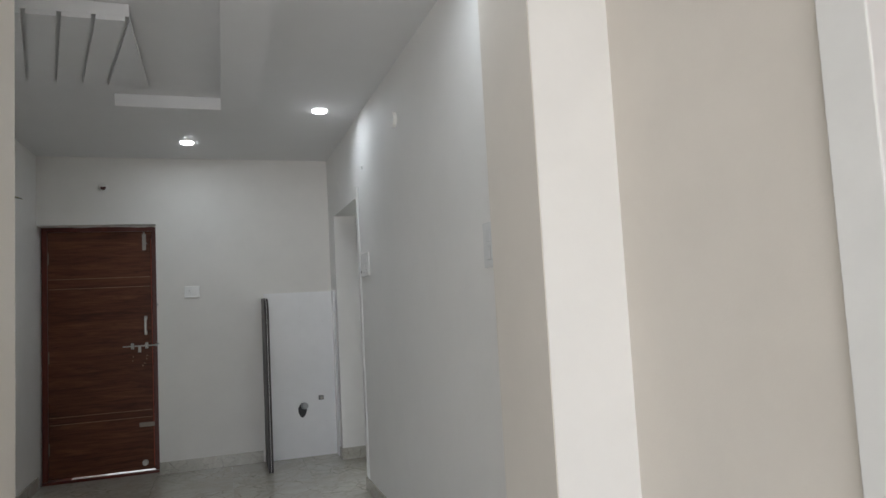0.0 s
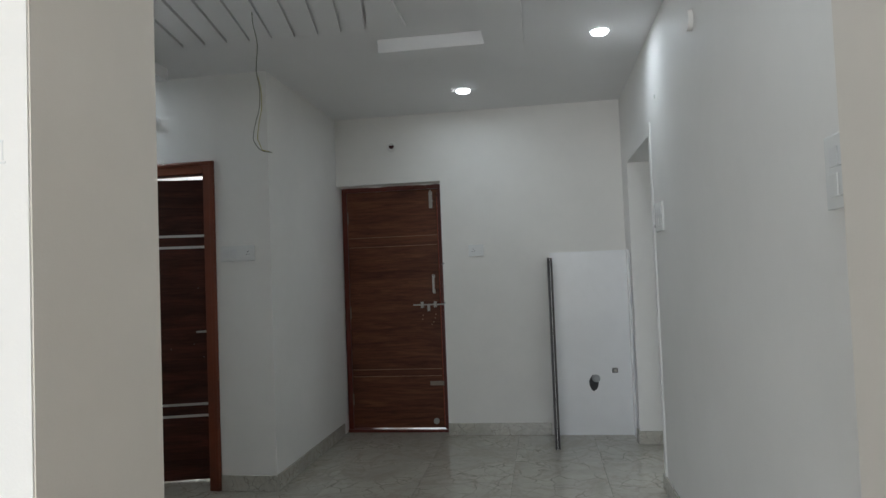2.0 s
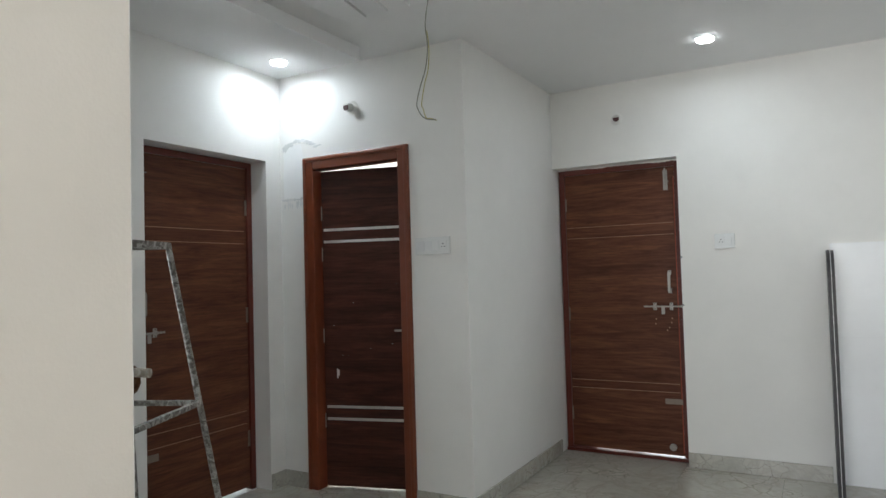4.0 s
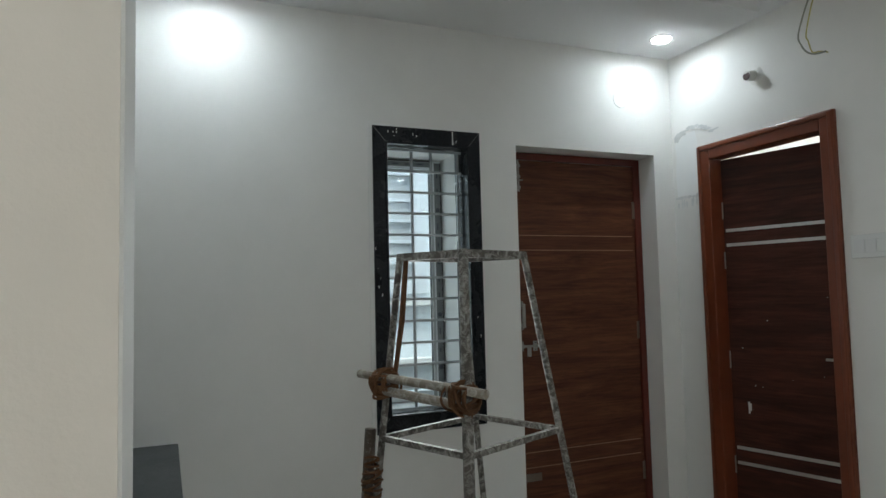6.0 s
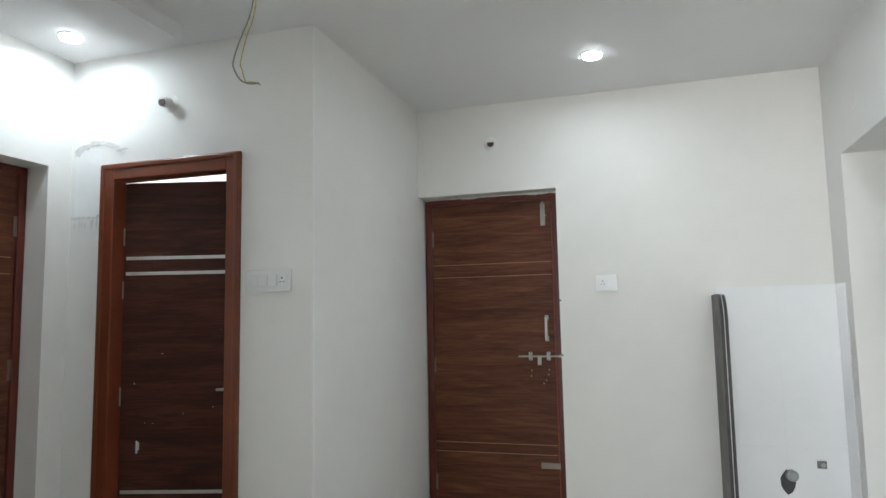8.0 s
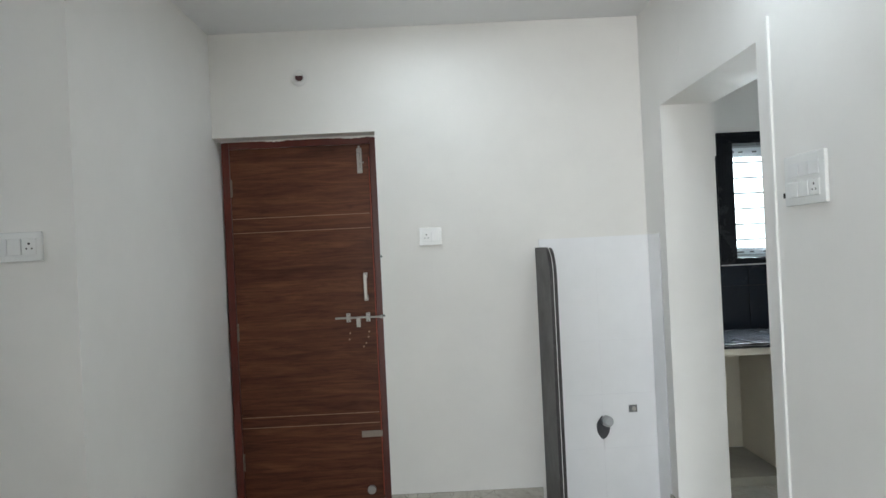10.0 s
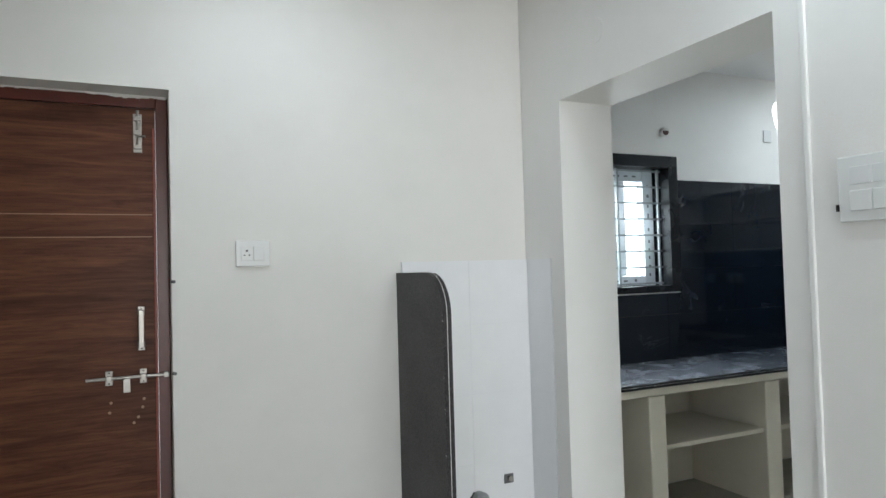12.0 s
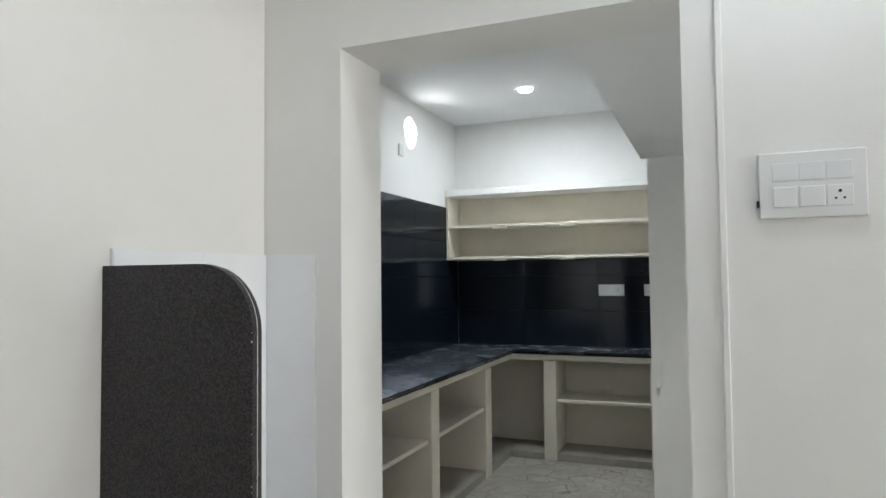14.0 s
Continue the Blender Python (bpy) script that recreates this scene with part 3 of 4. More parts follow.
for z in (1.40, 1.07):
    b = bmesh.new()
    rod(b, (-0.999, YF - .001, z), (-0.992, YF - .014, z), 0.006, 8)
    single("wall_nail", b, CEMENT, "small grey nail stub beside the brown door", "nail")

# door on the west wall
BX = -3.445
door_b = thing("door_2", (BX, 4.367, FZ), "closed red-brown wood-grain laminate door set deep in its opening", "door", kind="structure")
b = bmesh.new()
for lo, hi in (((BX - .06, 3.917, FZ), (BX + .012, 3.957, DOOR)), ((BX - .06, 4.778, FZ), (BX + .012, 4.818, DOOR)), ((BX - .06, 3.957, DOOR - .04), (BX + .012, 4.778, DOOR))):
    box(b, lo, hi, 0.003)
part("door_frame", b, FRAME_RED, door_b, "maroon painted door frame")
leaf_b = part("door_leaf", boxes(((BX - .035, 3.959, FZ + .02), (BX, 4.776, DOOR - .042)), bevel=0.002), WOOD, door_b)
part("groove", groove_bars(bmesh.new(), "y", 3.965, 4.755, BX, (1.645, 1.564, 0.48, 0.40)), GROOVE, leaf_b, "thin pale groove lines")
tower_bolt(door_b, 3.995, 1.885, 2.045, BX, "y", -1)
pull_handle(door_b, 3.995, 1.15, 1.27, BX, "y", -1)
slide_latch(door_b, 4.13, 3.925, 1.045, BX, "y", -1)
part("lock_plate", boxes(((BX - .001, 3.97, 0.33), (BX + .006, 4.09, 0.37)), bevel=0.001), DULL_STEEL, door_b, "flat steel lock plate")
for z in (1.80, 1.1, 0.3):
    hinge(door_b, 4.772, z, BX, "y", -1)

# framed door on the bedroom wall, standing slightly ajar
CY = YC + 0.065
door_c = thing("door_3", (-2.69, CY, FZ), "dark brown laminate door ajar in an orange-brown frame", "door", kind="structure")
b = bmesh.new()
FX0, FX1, FT = -3.098, -2.281, 2.115
# moulded casing: broad back board and a thinner raised inner bead
for lo, hi in (((FX0, YC - .016, FZ), (FX0 + .085, YC + .078, FT)), ((FX1 - .075, YC - .016, FZ), (FX1, YC + .078, FT)),
               ((FX0 + .085, YC - .016, FT - .085), (FX1 - .075, YC + .078, FT))):
    box(b, lo, hi, 0.006)
for lo, hi in (((FX0 + .006, YC - .024, FZ), (FX0 + .030, YC - .010, FT - .006)), ((FX1 - .030, YC - .024, FZ), (FX1 - .006, YC - .010, FT - .006)),
               ((FX0 + .030, YC - .024, FT - .030), (FX1 - .030, YC - .010, FT - .006))):
    box(b, lo, hi, 0.005)
part("door_frame", b, FRAME_TEAK, door_c, "moulded orange-brown door frame")
SWING = Matrix.Translation((FX0 + .088, CY, 0)) @ Matrix.Rotation(radians(15.0), 4, "Z")
LW = FX1 - .078 - (FX0 + .088)


def swung(bm):
    bmesh.ops.transform(bm, matrix=SWING, verts=bm.verts)
    return bm


leaf_c = part("door_leaf", swung(boxes(((0, 0, FZ + .012), (LW, .034, FT - .088)), bevel=0.002)), WOOD_DARK, door_c)
for z in (1.640, 1.562, 0.490, 0.412):
    part("inlay_strip", swung(boxes(((0.012, -.003, z - .0085), (LW - .012, .004, z + .0085)), bevel=0.001)), CHROME, leaf_c, "brushed metal inlay strip")
b = bmesh.new()
box(b, (LW - .045, -.006, 0.905), (LW - .018, .001, 1.02), 0.002)
rod(b, (LW - .032, 0, 0.985), (LW - .032, -.045, 0.985), 0.009, 12)
rod(b, (LW - .032, -.045, 0.985), (LW - .15, -.047, 0.983), 0.0085, 10, 0.0065)
rod(b, (LW - .032, -.001, 0.935), (LW - .032, -.010, 0.935), 0.007, 10)
part("lever_handle", swung(b), STEEL, leaf_c, "steel lever handle on a plate")
b = bmesh.new()
rng = random.Random(4)
for k in range(9):
    x, z, w, h = rng.uniform(.03, LW - .05), rng.uniform(0.75, 1.4), rng.uniform(.002, .005), rng.uniform(.002, .006)
    box(b, (x, -.0012, z), (x + w, .001, z + h))
box(b, (0.085, -.0012, 0.675), (0.094, .001, 0.735))
box(b, (0.094, -.0012, 0.69), (0.102, .001, 0.728))
part("paint_fleck", swung(b), CEMENT_LIGHT, leaf_c, "flecks of white paint")
for z in (1.75, 1.48, 0.95, 0.4):
    b = bmesh.new()
    rod(b, (0.0, -.003, z - .045), (0.0, -.003, z + .045), 0.004, 8)
    part("hinge", swung(b), STEEL, door_c)

# side door of the front room
door_d = thing("door_4", (0.66, 0.66, FZ), "closed brown door in a white frame", "door", kind="structure")
b = bmesh.new()
for lo, hi in (((0.606, 1.02, FZ), (0.70, 1.122, 2.14)), ((0.606, 0.17, FZ), (0.70, 0.28, 2.14)), ((0.606, 0.28, 2.03), (0.70, 1.02, 2.14))):
    box(b, lo, hi, 0.004)
part("door_frame", b, TRIM, door_d, "white painted door frame")
part("door_leaf", boxes(((0.66, 0.282, FZ + .01), (0.695, 1.018, 2.028))), WOOD, door_d)

# ---- windows ----
# narrow barred window of the west wall, in black granite
win = thing("window_1", (XB - .06, 3.42, 0.69), "narrow barred window lined with chipped black granite", "window", kind="structure")
W0, W1, WZ0, WZ1 = 3.135, 3.70, 0.692, 2.15
b = bmesh.new()
fw = 0.082
# mitred face boards and a deep lining
for (ya, yb, za, zb, horizontal) in ((W0, W1, WZ1 - fw, WZ1, True), (W0, W1, WZ0, WZ0 + fw, True), (W0, W0 + fw * .85, WZ0, WZ1, False), (W1 - fw * .85, W1, WZ0, WZ1, False)):
    x0, x1 = XB - .02, XB + .010
    if horizontal:
        up = za > 1.5
        out, inn = (zb, za) if up else (za, zb)
        cut = fw * .85
        pts = [(ya, out), (yb, out), (yb - cut, inn), (ya + cut, inn)]
    else:
        left = ya < 3.4
        out, inn = (ya, yb) if left else (yb, ya)
        pts = [(out, za), (out, zb), (inn, zb - fw), (inn, za + fw)]
    f = [b.verts.new((x1, p, q)) for p, q in pts]
    g = [b.verts.new((x0, p, q)) for p, q in pts]
    b.faces.new(f)
    b.faces.new(g[::-1])
    for k in range(4):
        b.faces.new((f[k], g[k], g[(k + 1) % 4], f[(k + 1) % 4]))
part("granite_surround", b, BLACK_GRANITE, win, "mitred black granite surround")
i0, i1, j0, j1 = W0 + fw * .85, W1 - fw * .85, WZ0 + fw, WZ1 - fw
GL, RV = XB - .15, XB - .42
b = boxes(((GL, i0 - .03, j0 - .03), (XB - .02, i0, j1 + .03)), ((GL, i1, j0 - .03), (XB - .02, i1 + .03, j1 + .03)),
          ((GL, i0, j1), (XB - .02, i1, j1 + .03)), ((GL, i0, j0 - .03), (XB - .02, i1, j0)))
part("granite_lining", b, BLACK_GRANITE, win)
b = boxes(((RV, i0 - .028, j0 - .028), (GL - .001, i0 - .004, j1 + .028)), ((RV, i1 + .004, j0 - .028), (GL - .001, i1 + .028, j1 + .028)),
          ((RV, i0 - .004, j1 + .004), (GL - .001, i1 + .004, j1 + .028)), ((RV, i0 - .004, j0 - .028), (GL - .001, i1 + .004, j0 - .004)))
part("reveal", b, WALL, win, "white painted outer reveal")
b = bmesh.new()
for ya, za, dy, dz in ((W0, WZ0, 1, 1), (W0, WZ1, 1, -1), (W1, WZ0, -1, 1), (W1, WZ1, -1, -1)):
    bar(b, (XB + .0100, ya + dy * .004, za + dz * .005), (XB + .0100, ya + dy * fw * .85, za + dz * fw), 0.0022, 0.0022)
part("mitre_joint", b, CEMENT, win, "grey filled mitre joints")
b = boxes(((XB - .018, i0 - .010, j0 - .010), (XB + .015, i0 + .002, j1 + .010)), ((XB - .018, i1 - .002, j0 - .010), (XB + .015, i1 + .010, j1 + .010)),
          ((XB - .018, i0 + .003, j1 - .002), (XB + .015, i1 - .003, j1 + .010)), ((XB - .018, i0 + .003, j0 - .010), (XB + .015, i1 - .003, j0 + .002)), bevel=0.003)
part("inner_bead", b, BLACK_GRANITE, win, "raised rounded granite bead")
GX = XB - .075
bars = bmesh.new()
for k in range(13):
    z = j0 + .01 + (j1 - j0 - .02) * k / 12
    bar(bars, (GX, i0, z), (GX, i1, z), 0.012, 0.012)
for f in (0.02, 0.375, 0.62, 0.965):
    y = i0 + (i1 - i0) * f
    bar(bars, (GX - .013, y, j0), (GX - .013, y, j1), 0.012, 0.012)
part("grille", bars, GRILLE, win, "pale painted steel grille")
part("putty_edge", boxes(((XB - .001, W0 - .022, WZ0), (XB + .004, W0 - .001, WZ1 + .018)), ((XB - .001, W0 - .001, WZ1 + .001), (XB + .004, W1, WZ1 + .014))), TRIM, win, "white putty line along the granite")
sc = bmesh.new()
rng = random.Random(21)
for k in range(18):
    if k % 2:
        y, z = rng.choice((rng.uniform(W0 + .004, W0 + .06), rng.uniform(W1 - .06, W1 - .01))), rng.uniform(WZ0 + .1, WZ1 - .03)
    else:
        y, z = rng.uniform(W0 + .02, W1 - .05), rng.uniform(WZ1 - .07, WZ1 - .012)
    w, h = rng.uniform(.002, .004), rng.uniform(.003, .014)
    box(sc, (XB + .0095, y, z), (XB + .0108, y + w, z + h))
box(sc, (XB + .0095, 3.548, WZ1 - .074), (XB + .0108, 3.553, WZ1 - .004))
tagged(part("white_scuff", sc, TRIM, win, "white plaster scuffs on the granite"), kind="stuff")
UX = XB - .375
b = boxes(((UX - .03, i0, j0), (UX + .03, i0 + .05, j1)), ((UX - .03, i1 - .05, j0), (UX + .03, i1, j1)), ((UX - .028, i0 + .051, j1 - .05), (UX + .028, i1 - .051, j1)), ((UX - .028, i0 + .051, j0), (UX + .028, i1 - .051, j0 + .05)), bevel=0.004)
part("sash_frame", b, UPVC, win, "white plastic sash frame with printed film")
part("gasket", boxes(((UX - .006, i0 + .05, j0 + .05), (UX + .006, i0 + .062, j1 - .05)), ((UX - .006, i1 - .062, j0 + .05), (UX + .006, i1 - .05, j1 - .05)), ((UX - .006, i0 + .063, j1 - .062), (UX + .006, i1 - .063, j1 - .05)), ((UX + .0285, i1 - .006, j0 + .01), (UX + .0315, i1 - .001, j1 - .01)), ((UX + .0285, i0 + .06, j1 - .008), (UX + .0315, i1 - .06, j1 - .002))), GASKET, win)
part("printed_film", boxes(((UX + .0295, i1 - .040, j0 + .006), (UX + .0312, i1 - .007, j1 - .012)), ((UX + .0275, i0 + .056, j1 - .036), (UX + .0295, i1 - .056, j1 - .010))), FILM, win, "grey protective film")
b = bmesh.new()
for k in range(13):
    z = j0 + .06 + k * 0.095
    if k % 3 == 1:
        rod(b, (UX + .031, i1 - .024, z + .012), (UX + .0322, i1 - .024, z + .012), 0.012, 14)
    else:
        box(b, (UX + .031, i1 - .028, z), (UX + .0322, i1 - .021, z + (.036 if k % 2 else .022)))
for k in range(4):
    y = i0 + .075 + k * .07
    box(b, (UX + .0293, y, j1 - .027), (UX + .0305, y + (.035 if k % 2 else .022), j1 - .019))
part("film_mark", b, FILM_MARK, win, "grey printed marks on the film")
pane = part("pane", boxes(((UX - .003, i0 + .05, j0 + .05), (UX + .003, i1 - .05, j1 - .05))), GLASS, win)
pane.visible_shadow = False

# light shaft outside the narrow window, with a neighbour's window
nb = thing("neighbour_house", (-5.1, 3.5, -0.5), "pale rendered house wall across a narrow light shaft", "house")
part("wall", boxes(((-5.3, -1.0, -3), (-5.1, 9.0, 7))), SHAFT, nb)
nw = part("window", boxes(((-5.1, 3.05, 1.34), (-5.05, 3.15, 2.34)), ((-5.1, 3.975, 1.34), (-5.05, 4.10, 2.34)), ((-5.1, 3.151, 2.25), (-5.055, 3.974, 2.34)), ((-5.1, 3.151, 1.34), (-5.055, 3.974, 1.44)), ((-5.1, 3.55, 1.441), (-5.06, 3.60, 2.249)), bevel=0.004), UPVC, nb, "white plastic window")
part("pane", boxes(((-5.098, 3.15, 1.44), (-5.09, 3.975, 2.25))), plain("grey_blue_glazing", (0.67, 0.70, 0.71), 0.2), nw)
for z in (1.58, 1.74, 1.90, 2.06):
    part("glazing_bar", boxes(((-5.09, 3.6005, z - .012), (-5.07, 3.9745, z + .012))), UPVC, nw)
part("ledge", boxes(((-5.1, 2.9, 1.25), (-5.02, 4.2, 1.30)), ((-5.1, 2.5, 0.80), (-4.99, 4.9, 0.86)), bevel=0.006), TRIM, nb, "white concrete ledge")

# kitchen window
kwin = thing("window_2", (1.55, YK, 1.257), "white sliding kitchen window with bars and granite frame", "window", kind="structure")
g = 0.055
b = boxes(((kw[0] - .05, YK - .012, kw[3] - g), (kw[1] + .05, YK + T, kw[3] + .02)), ((kw[1] - g + .03, YK - .012, kw[2]), (kw[1] + .05, YK + T, kw[3] - g)),
          ((kw[0] - .05, YK - .012, kw[2] - .03), (kw[1] + .05, YK + T, kw[2] + .012)), ((kw[0] - .05, YK - .012, kw[2] + .012), (kw[0] + g, YK + T, kw[3] - g)), bevel=0.002)
part("granite_surround", b, BLACK_GRANITE, kwin, "black granite window surround")
x0, x1, z0, z1 = kw[0] + g, kw[1] - g + .03, kw[2] + .012, kw[3] - g
KY = YK + 0.17
b = bmesh.new()
for lo, hi in (((x0, KY - .03, z0), (x0 + .05, KY + .03, z1)), ((x1 - .085, KY - .03, z0), (x1, KY + .03, z1)), ((x0 + .051, KY - .028, z1 - .075), (x1 - .086, KY + .028, z1)), ((x0 + .051, KY - .028, z0), (x1 - .086, KY + .028, z0 + .065)),
               ((1.685, KY - .026, z0 + .066), (1.755, KY + .02, z1 - .076)), ((1.755, KY - .016, z0 + .066), (1.79, KY + .02, z1 - .076))):
    box(b, lo, hi, 0.004)
part("sash_frame", b, UPVC, kwin, "white plastic sliding sash with printed film")
part("rear_sash", boxes(((1.61, KY + .004, z0 + .066), (1.684, KY + .045, z1 - .076)), bevel=0.004), UPVC, kwin)
part("gasket", boxes(((x1 - .004, KY - .034, z0 + .01), (x1 - .0005, KY - .0305, z1 - .01)), ((1.684, KY - .029, z0 + .09), (1.688, KY - .0262, z1 - .11))), GASKET, kwin)
b = bmesh.new()
rng = random.Random(5)
for z in (z0 + .028, z1 - .046):
    x = x0 + .06
    while x < x1 - .11:
        w = rng.choice((.014, .03, .055))
        if w < .02:
            rod(b, (x + .008, KY - .0288, z + .008), (x + .008, KY - .0278, z + .008), 0.011, 12)
        else:
            box(b, (x, KY - .0292, z), (x + w, KY - .0278, z + .011))
        x += w + rng.uniform(.03, .07)
z = z0 + .06
while z < z1 - .09:
    h = rng.choice((.02, .04, .016))
    if h < .018:
        rod(b, (x1 - .045, KY - .0312, z + .01), (x1 - .045, KY - .0298, z + .01), 0.012, 12)
    else:
        box(b, (x1 - .052, KY - .0312, z), (x1 - .040, KY - .0298, z + h))
    z += h + rng.uniform(.03, .06)
part("film_mark", b, FILM, kwin, "grey printed marks on the film")
bars = bmesh.new()
for k in range(8):
    z = z0 + .015 + (z1 - z0 - .03) * k / 7
    bar(bars, (x0, YK + .07, z), (x1, YK + .07, z), 0.011, 0.011)
for x in (x0 + .01, 1.575, 1.668, x1 - .012):
    bar(bars, (x, YK + .083, z0), (x, YK + .083, z1), 0.014, 0.014)
part("grille", bars, GRILLE, kwin, "pale painted steel grille")
pane = part("pane", boxes(((x0 + .05, KY - .003, z0 + .05), (x1 - .05, KY + .003, z1 - .05))), GLASS, kwin)
pane.visible_shadow = False

# bright sky beyond the kitchen window and vent
structure("backdrop", boxes(((-8.0, 9.5, -2.0), (14.0, 9.55, 8.0))), emitter("hazy_bright_sky", (0.95, 0.98, 1.0), 1.9), "hazy bright sky outside the kitchen", "backdrop")

# ---- kitchen ----
ctop = thing("kitchen_worktop", (2.4, 6.8, 0.765), "dusty blue-black granite worktop with a double edge", "worktop")
part("top_slab", boxes(((0.775, 6.47, 0.791), (XK - .002, YK - .002, 0.804)), ((3.67, LY + .002, 0.791), (XK - .002, 6.47, 0.804)), bevel=0.003), COUNTER, ctop)
part("edge_slab", boxes(((0.775, 6.476, 0.774), (XK - .004, 6.53, 0.788)), ((3.676, LY + .002, 0.774), (3.73, 6.476, 0.788)), bevel=0.003), BLACK_GRANITE, ctop)
part("nosing", boxes(((0.776, 6.4685, 0.7915), (3.668, 6.4698, 0.8030)), ((3.6685, LY + .003, 0.7915), (3.6698, 6.4685, 0.8030))), BLACK_GRANITE, ctop, "polished black edge")
b = bmesh.new()
rng = random.Random(9)
box(b, (0.78, 6.4735, .7885), (3.67, 6.478, .7905))
for k in range(12):
    x = rng.uniform(0.9, 3.4)
    box(b, (x, 6.4688, rng.uniform(.786, .789)), (x + rng.uniform(.005, .035), 6.478, .7915))
tagged(part("cement_crumb", b, CEMENT_LIGHT, ctop, "pale cement along the edge joint"), kind="stuff")

plat = thing("kitchen_platform", (2.4, 6.8, FZ), "cream plastered open cupboards under the worktop", "cupboard")
part("beam", boxes(((0.775, 6.50, 0.728), (XK - .01, 6.60, 0.773)), ((3.70, LY + .002, 0.728), (3.80, 6.50, 0.773)), bevel=0.006), SHELF, plat)
for xa, xb in ((0.775, 0.84), (1.282, 1.390), (2.132, 2.25), (3.10, 3.215)):
    part("pier", boxes(((xa, 6.50, FZ), (xb, YK - .002, 0.728)), bevel=0.008), SHELF, plat)
for ya, yb in ((6.145, 6.243), (LY + .003, LY + .07)):
    part("pier", boxes(((3.70, ya, FZ), (XK - .002, yb, 0.728)), bevel=0.008), SHELF, plat)
for xa, xb in ((1.392, 2.130), (2.252, 3.098)):
    part("shelf", boxes(((xa, 6.52, 0.435), (xb, YK - .003, 0.46)), bevel=0.004), SHELF, plat)
part("shelf", boxes(((3.72, LY + .072, 0.41), (XK - .003, 6.143, 0.435)), bevel=0.004), SHELF, plat)
part("plinth", boxes(((0.775, 6.512, FZ), (XK - .004, YK - .004, FZ + .055)), ((3.712, LY + .004, FZ), (XK - .004, 6.512, FZ + .055)), bevel=0.005), BASE, plat, "worn cement base")

part("back", boxes(((0.776, YK - .0035, FZ + .056), (XK - .006, YK + .001, 0.77))), SHELF, plat)
part("back", boxes(((XK - .0035, LY + .004, FZ + .056), (XK + .001, YK - .004, 0.77))), SHELF, plat)
wsh = thing("kitchen_wall_shelf", (3.9, 6.3, 1.51), "cream plastered two-tier wall shelf", "wall shelf")
part("top", boxes(((3.80, LY + .003, 2.045), (XK - .002, YK - .002, 2.098)), bevel=0.005), WALL, wsh, "white painted top slab")
part("shelf", boxes(((3.80, LY + .003, 1.775), (XK - .002, YK - .002, 1.797)), bevel=0.004), SHELF, wsh)
part("shelf", boxes(((3.80, LY + .003, 1.515), (XK - .002, YK - .002, 1.537)), bevel=0.004), SHELF, wsh)
part("side", boxes(((3.80, YK - .030, 1.538), (XK - .002, YK - .003, 2.044)), bevel=0.003), SHELF, wsh)
part("back", boxes(((XK - .0035, LY + .004, 1.538), (XK + .001, YK - .031, 2.044))), SHELF, wsh)
for z in (1.77, 1.51):
    for y in (6.0, 6.55):
        part("bracket_lump", boxes(((3.801, y, z - .008), (3.83, y + .12, z + .006)), bevel=0.004), SHELF, wsh)


def tile(name, lo, hi, material_, parent, bevel=0.0008):
    return part(name, boxes((lo, hi), bevel=bevel), material_, parent)


dado = tagged(new("wall_kitchen_tiling", finish("wall_kitchen_tiling", boxes(((2.090, YK - .004, 0.802), (XK - .012, YK + .001, 1.955)), ((0.77, YK - .004, 0.802), (2.090, YK + .001, 1.222)), ((0.77, YK - .004, 1.222), (1.196, YK + .001, 1.955)), ((XK - .004, LY + .002, 0.802), (XK + .001, YK - .012, 1.512))), DARK)), "glossy black veined wall tiling above the worktop", "tiling", kind="structure")
RH, TW = 0.2885, 0.60
for r in range(4):
    za, zb = 0.803 + r * RH, 0.803 + (r + 1) * RH - .0025
    x = 0.772
    while x < XK - .02:
        xa, xb = x, min(x + TW - .0025, XK - .012)
        x += TW
        if za > 1.2 and xa < 2.093:
            if xa < 1.19:
                tile("tile", (xa, YK - .011, za), (min(xb, 1.196), YK - .004, zb), BLACK_TILE, dado)
            if xb < 2.14:
                continue
            xa = 2.093
        if za < 1.2 < zb and xa < 2.093 and xb > 1.2:
            if xa < 1.19:
                tile("tile", (xa, YK - .011, 1.2255), (1.196, YK - .004, zb), BLACK_TILE, dado)
        if za < 1.2 < zb and xa < 2.093:
            zt = min(zb, 1.224)
            if xb > 2.093:
                tile("tile", (2.093, YK - .011, za), (xb, YK - .004, zb), BLACK_TILE, dado)
                xb = 2.090
            tile("tile", (xa, YK - .011, za), (xb, YK - .004, zt), BLACK_TILE, dado)
            continue
        tile("tile", (xa, YK - .011, za), (xb, YK - .004, zb), BLACK_TILE, dado)
    y = YK - .013
    while y > LY + .02 and za < 1.5:
        tile("tile", (XK - .011, max(LY + .003, y - TW + .0025), za), (XK - .004, y, min(zb, 1.512)), BLACK_TILE, dado)
        y -= TW


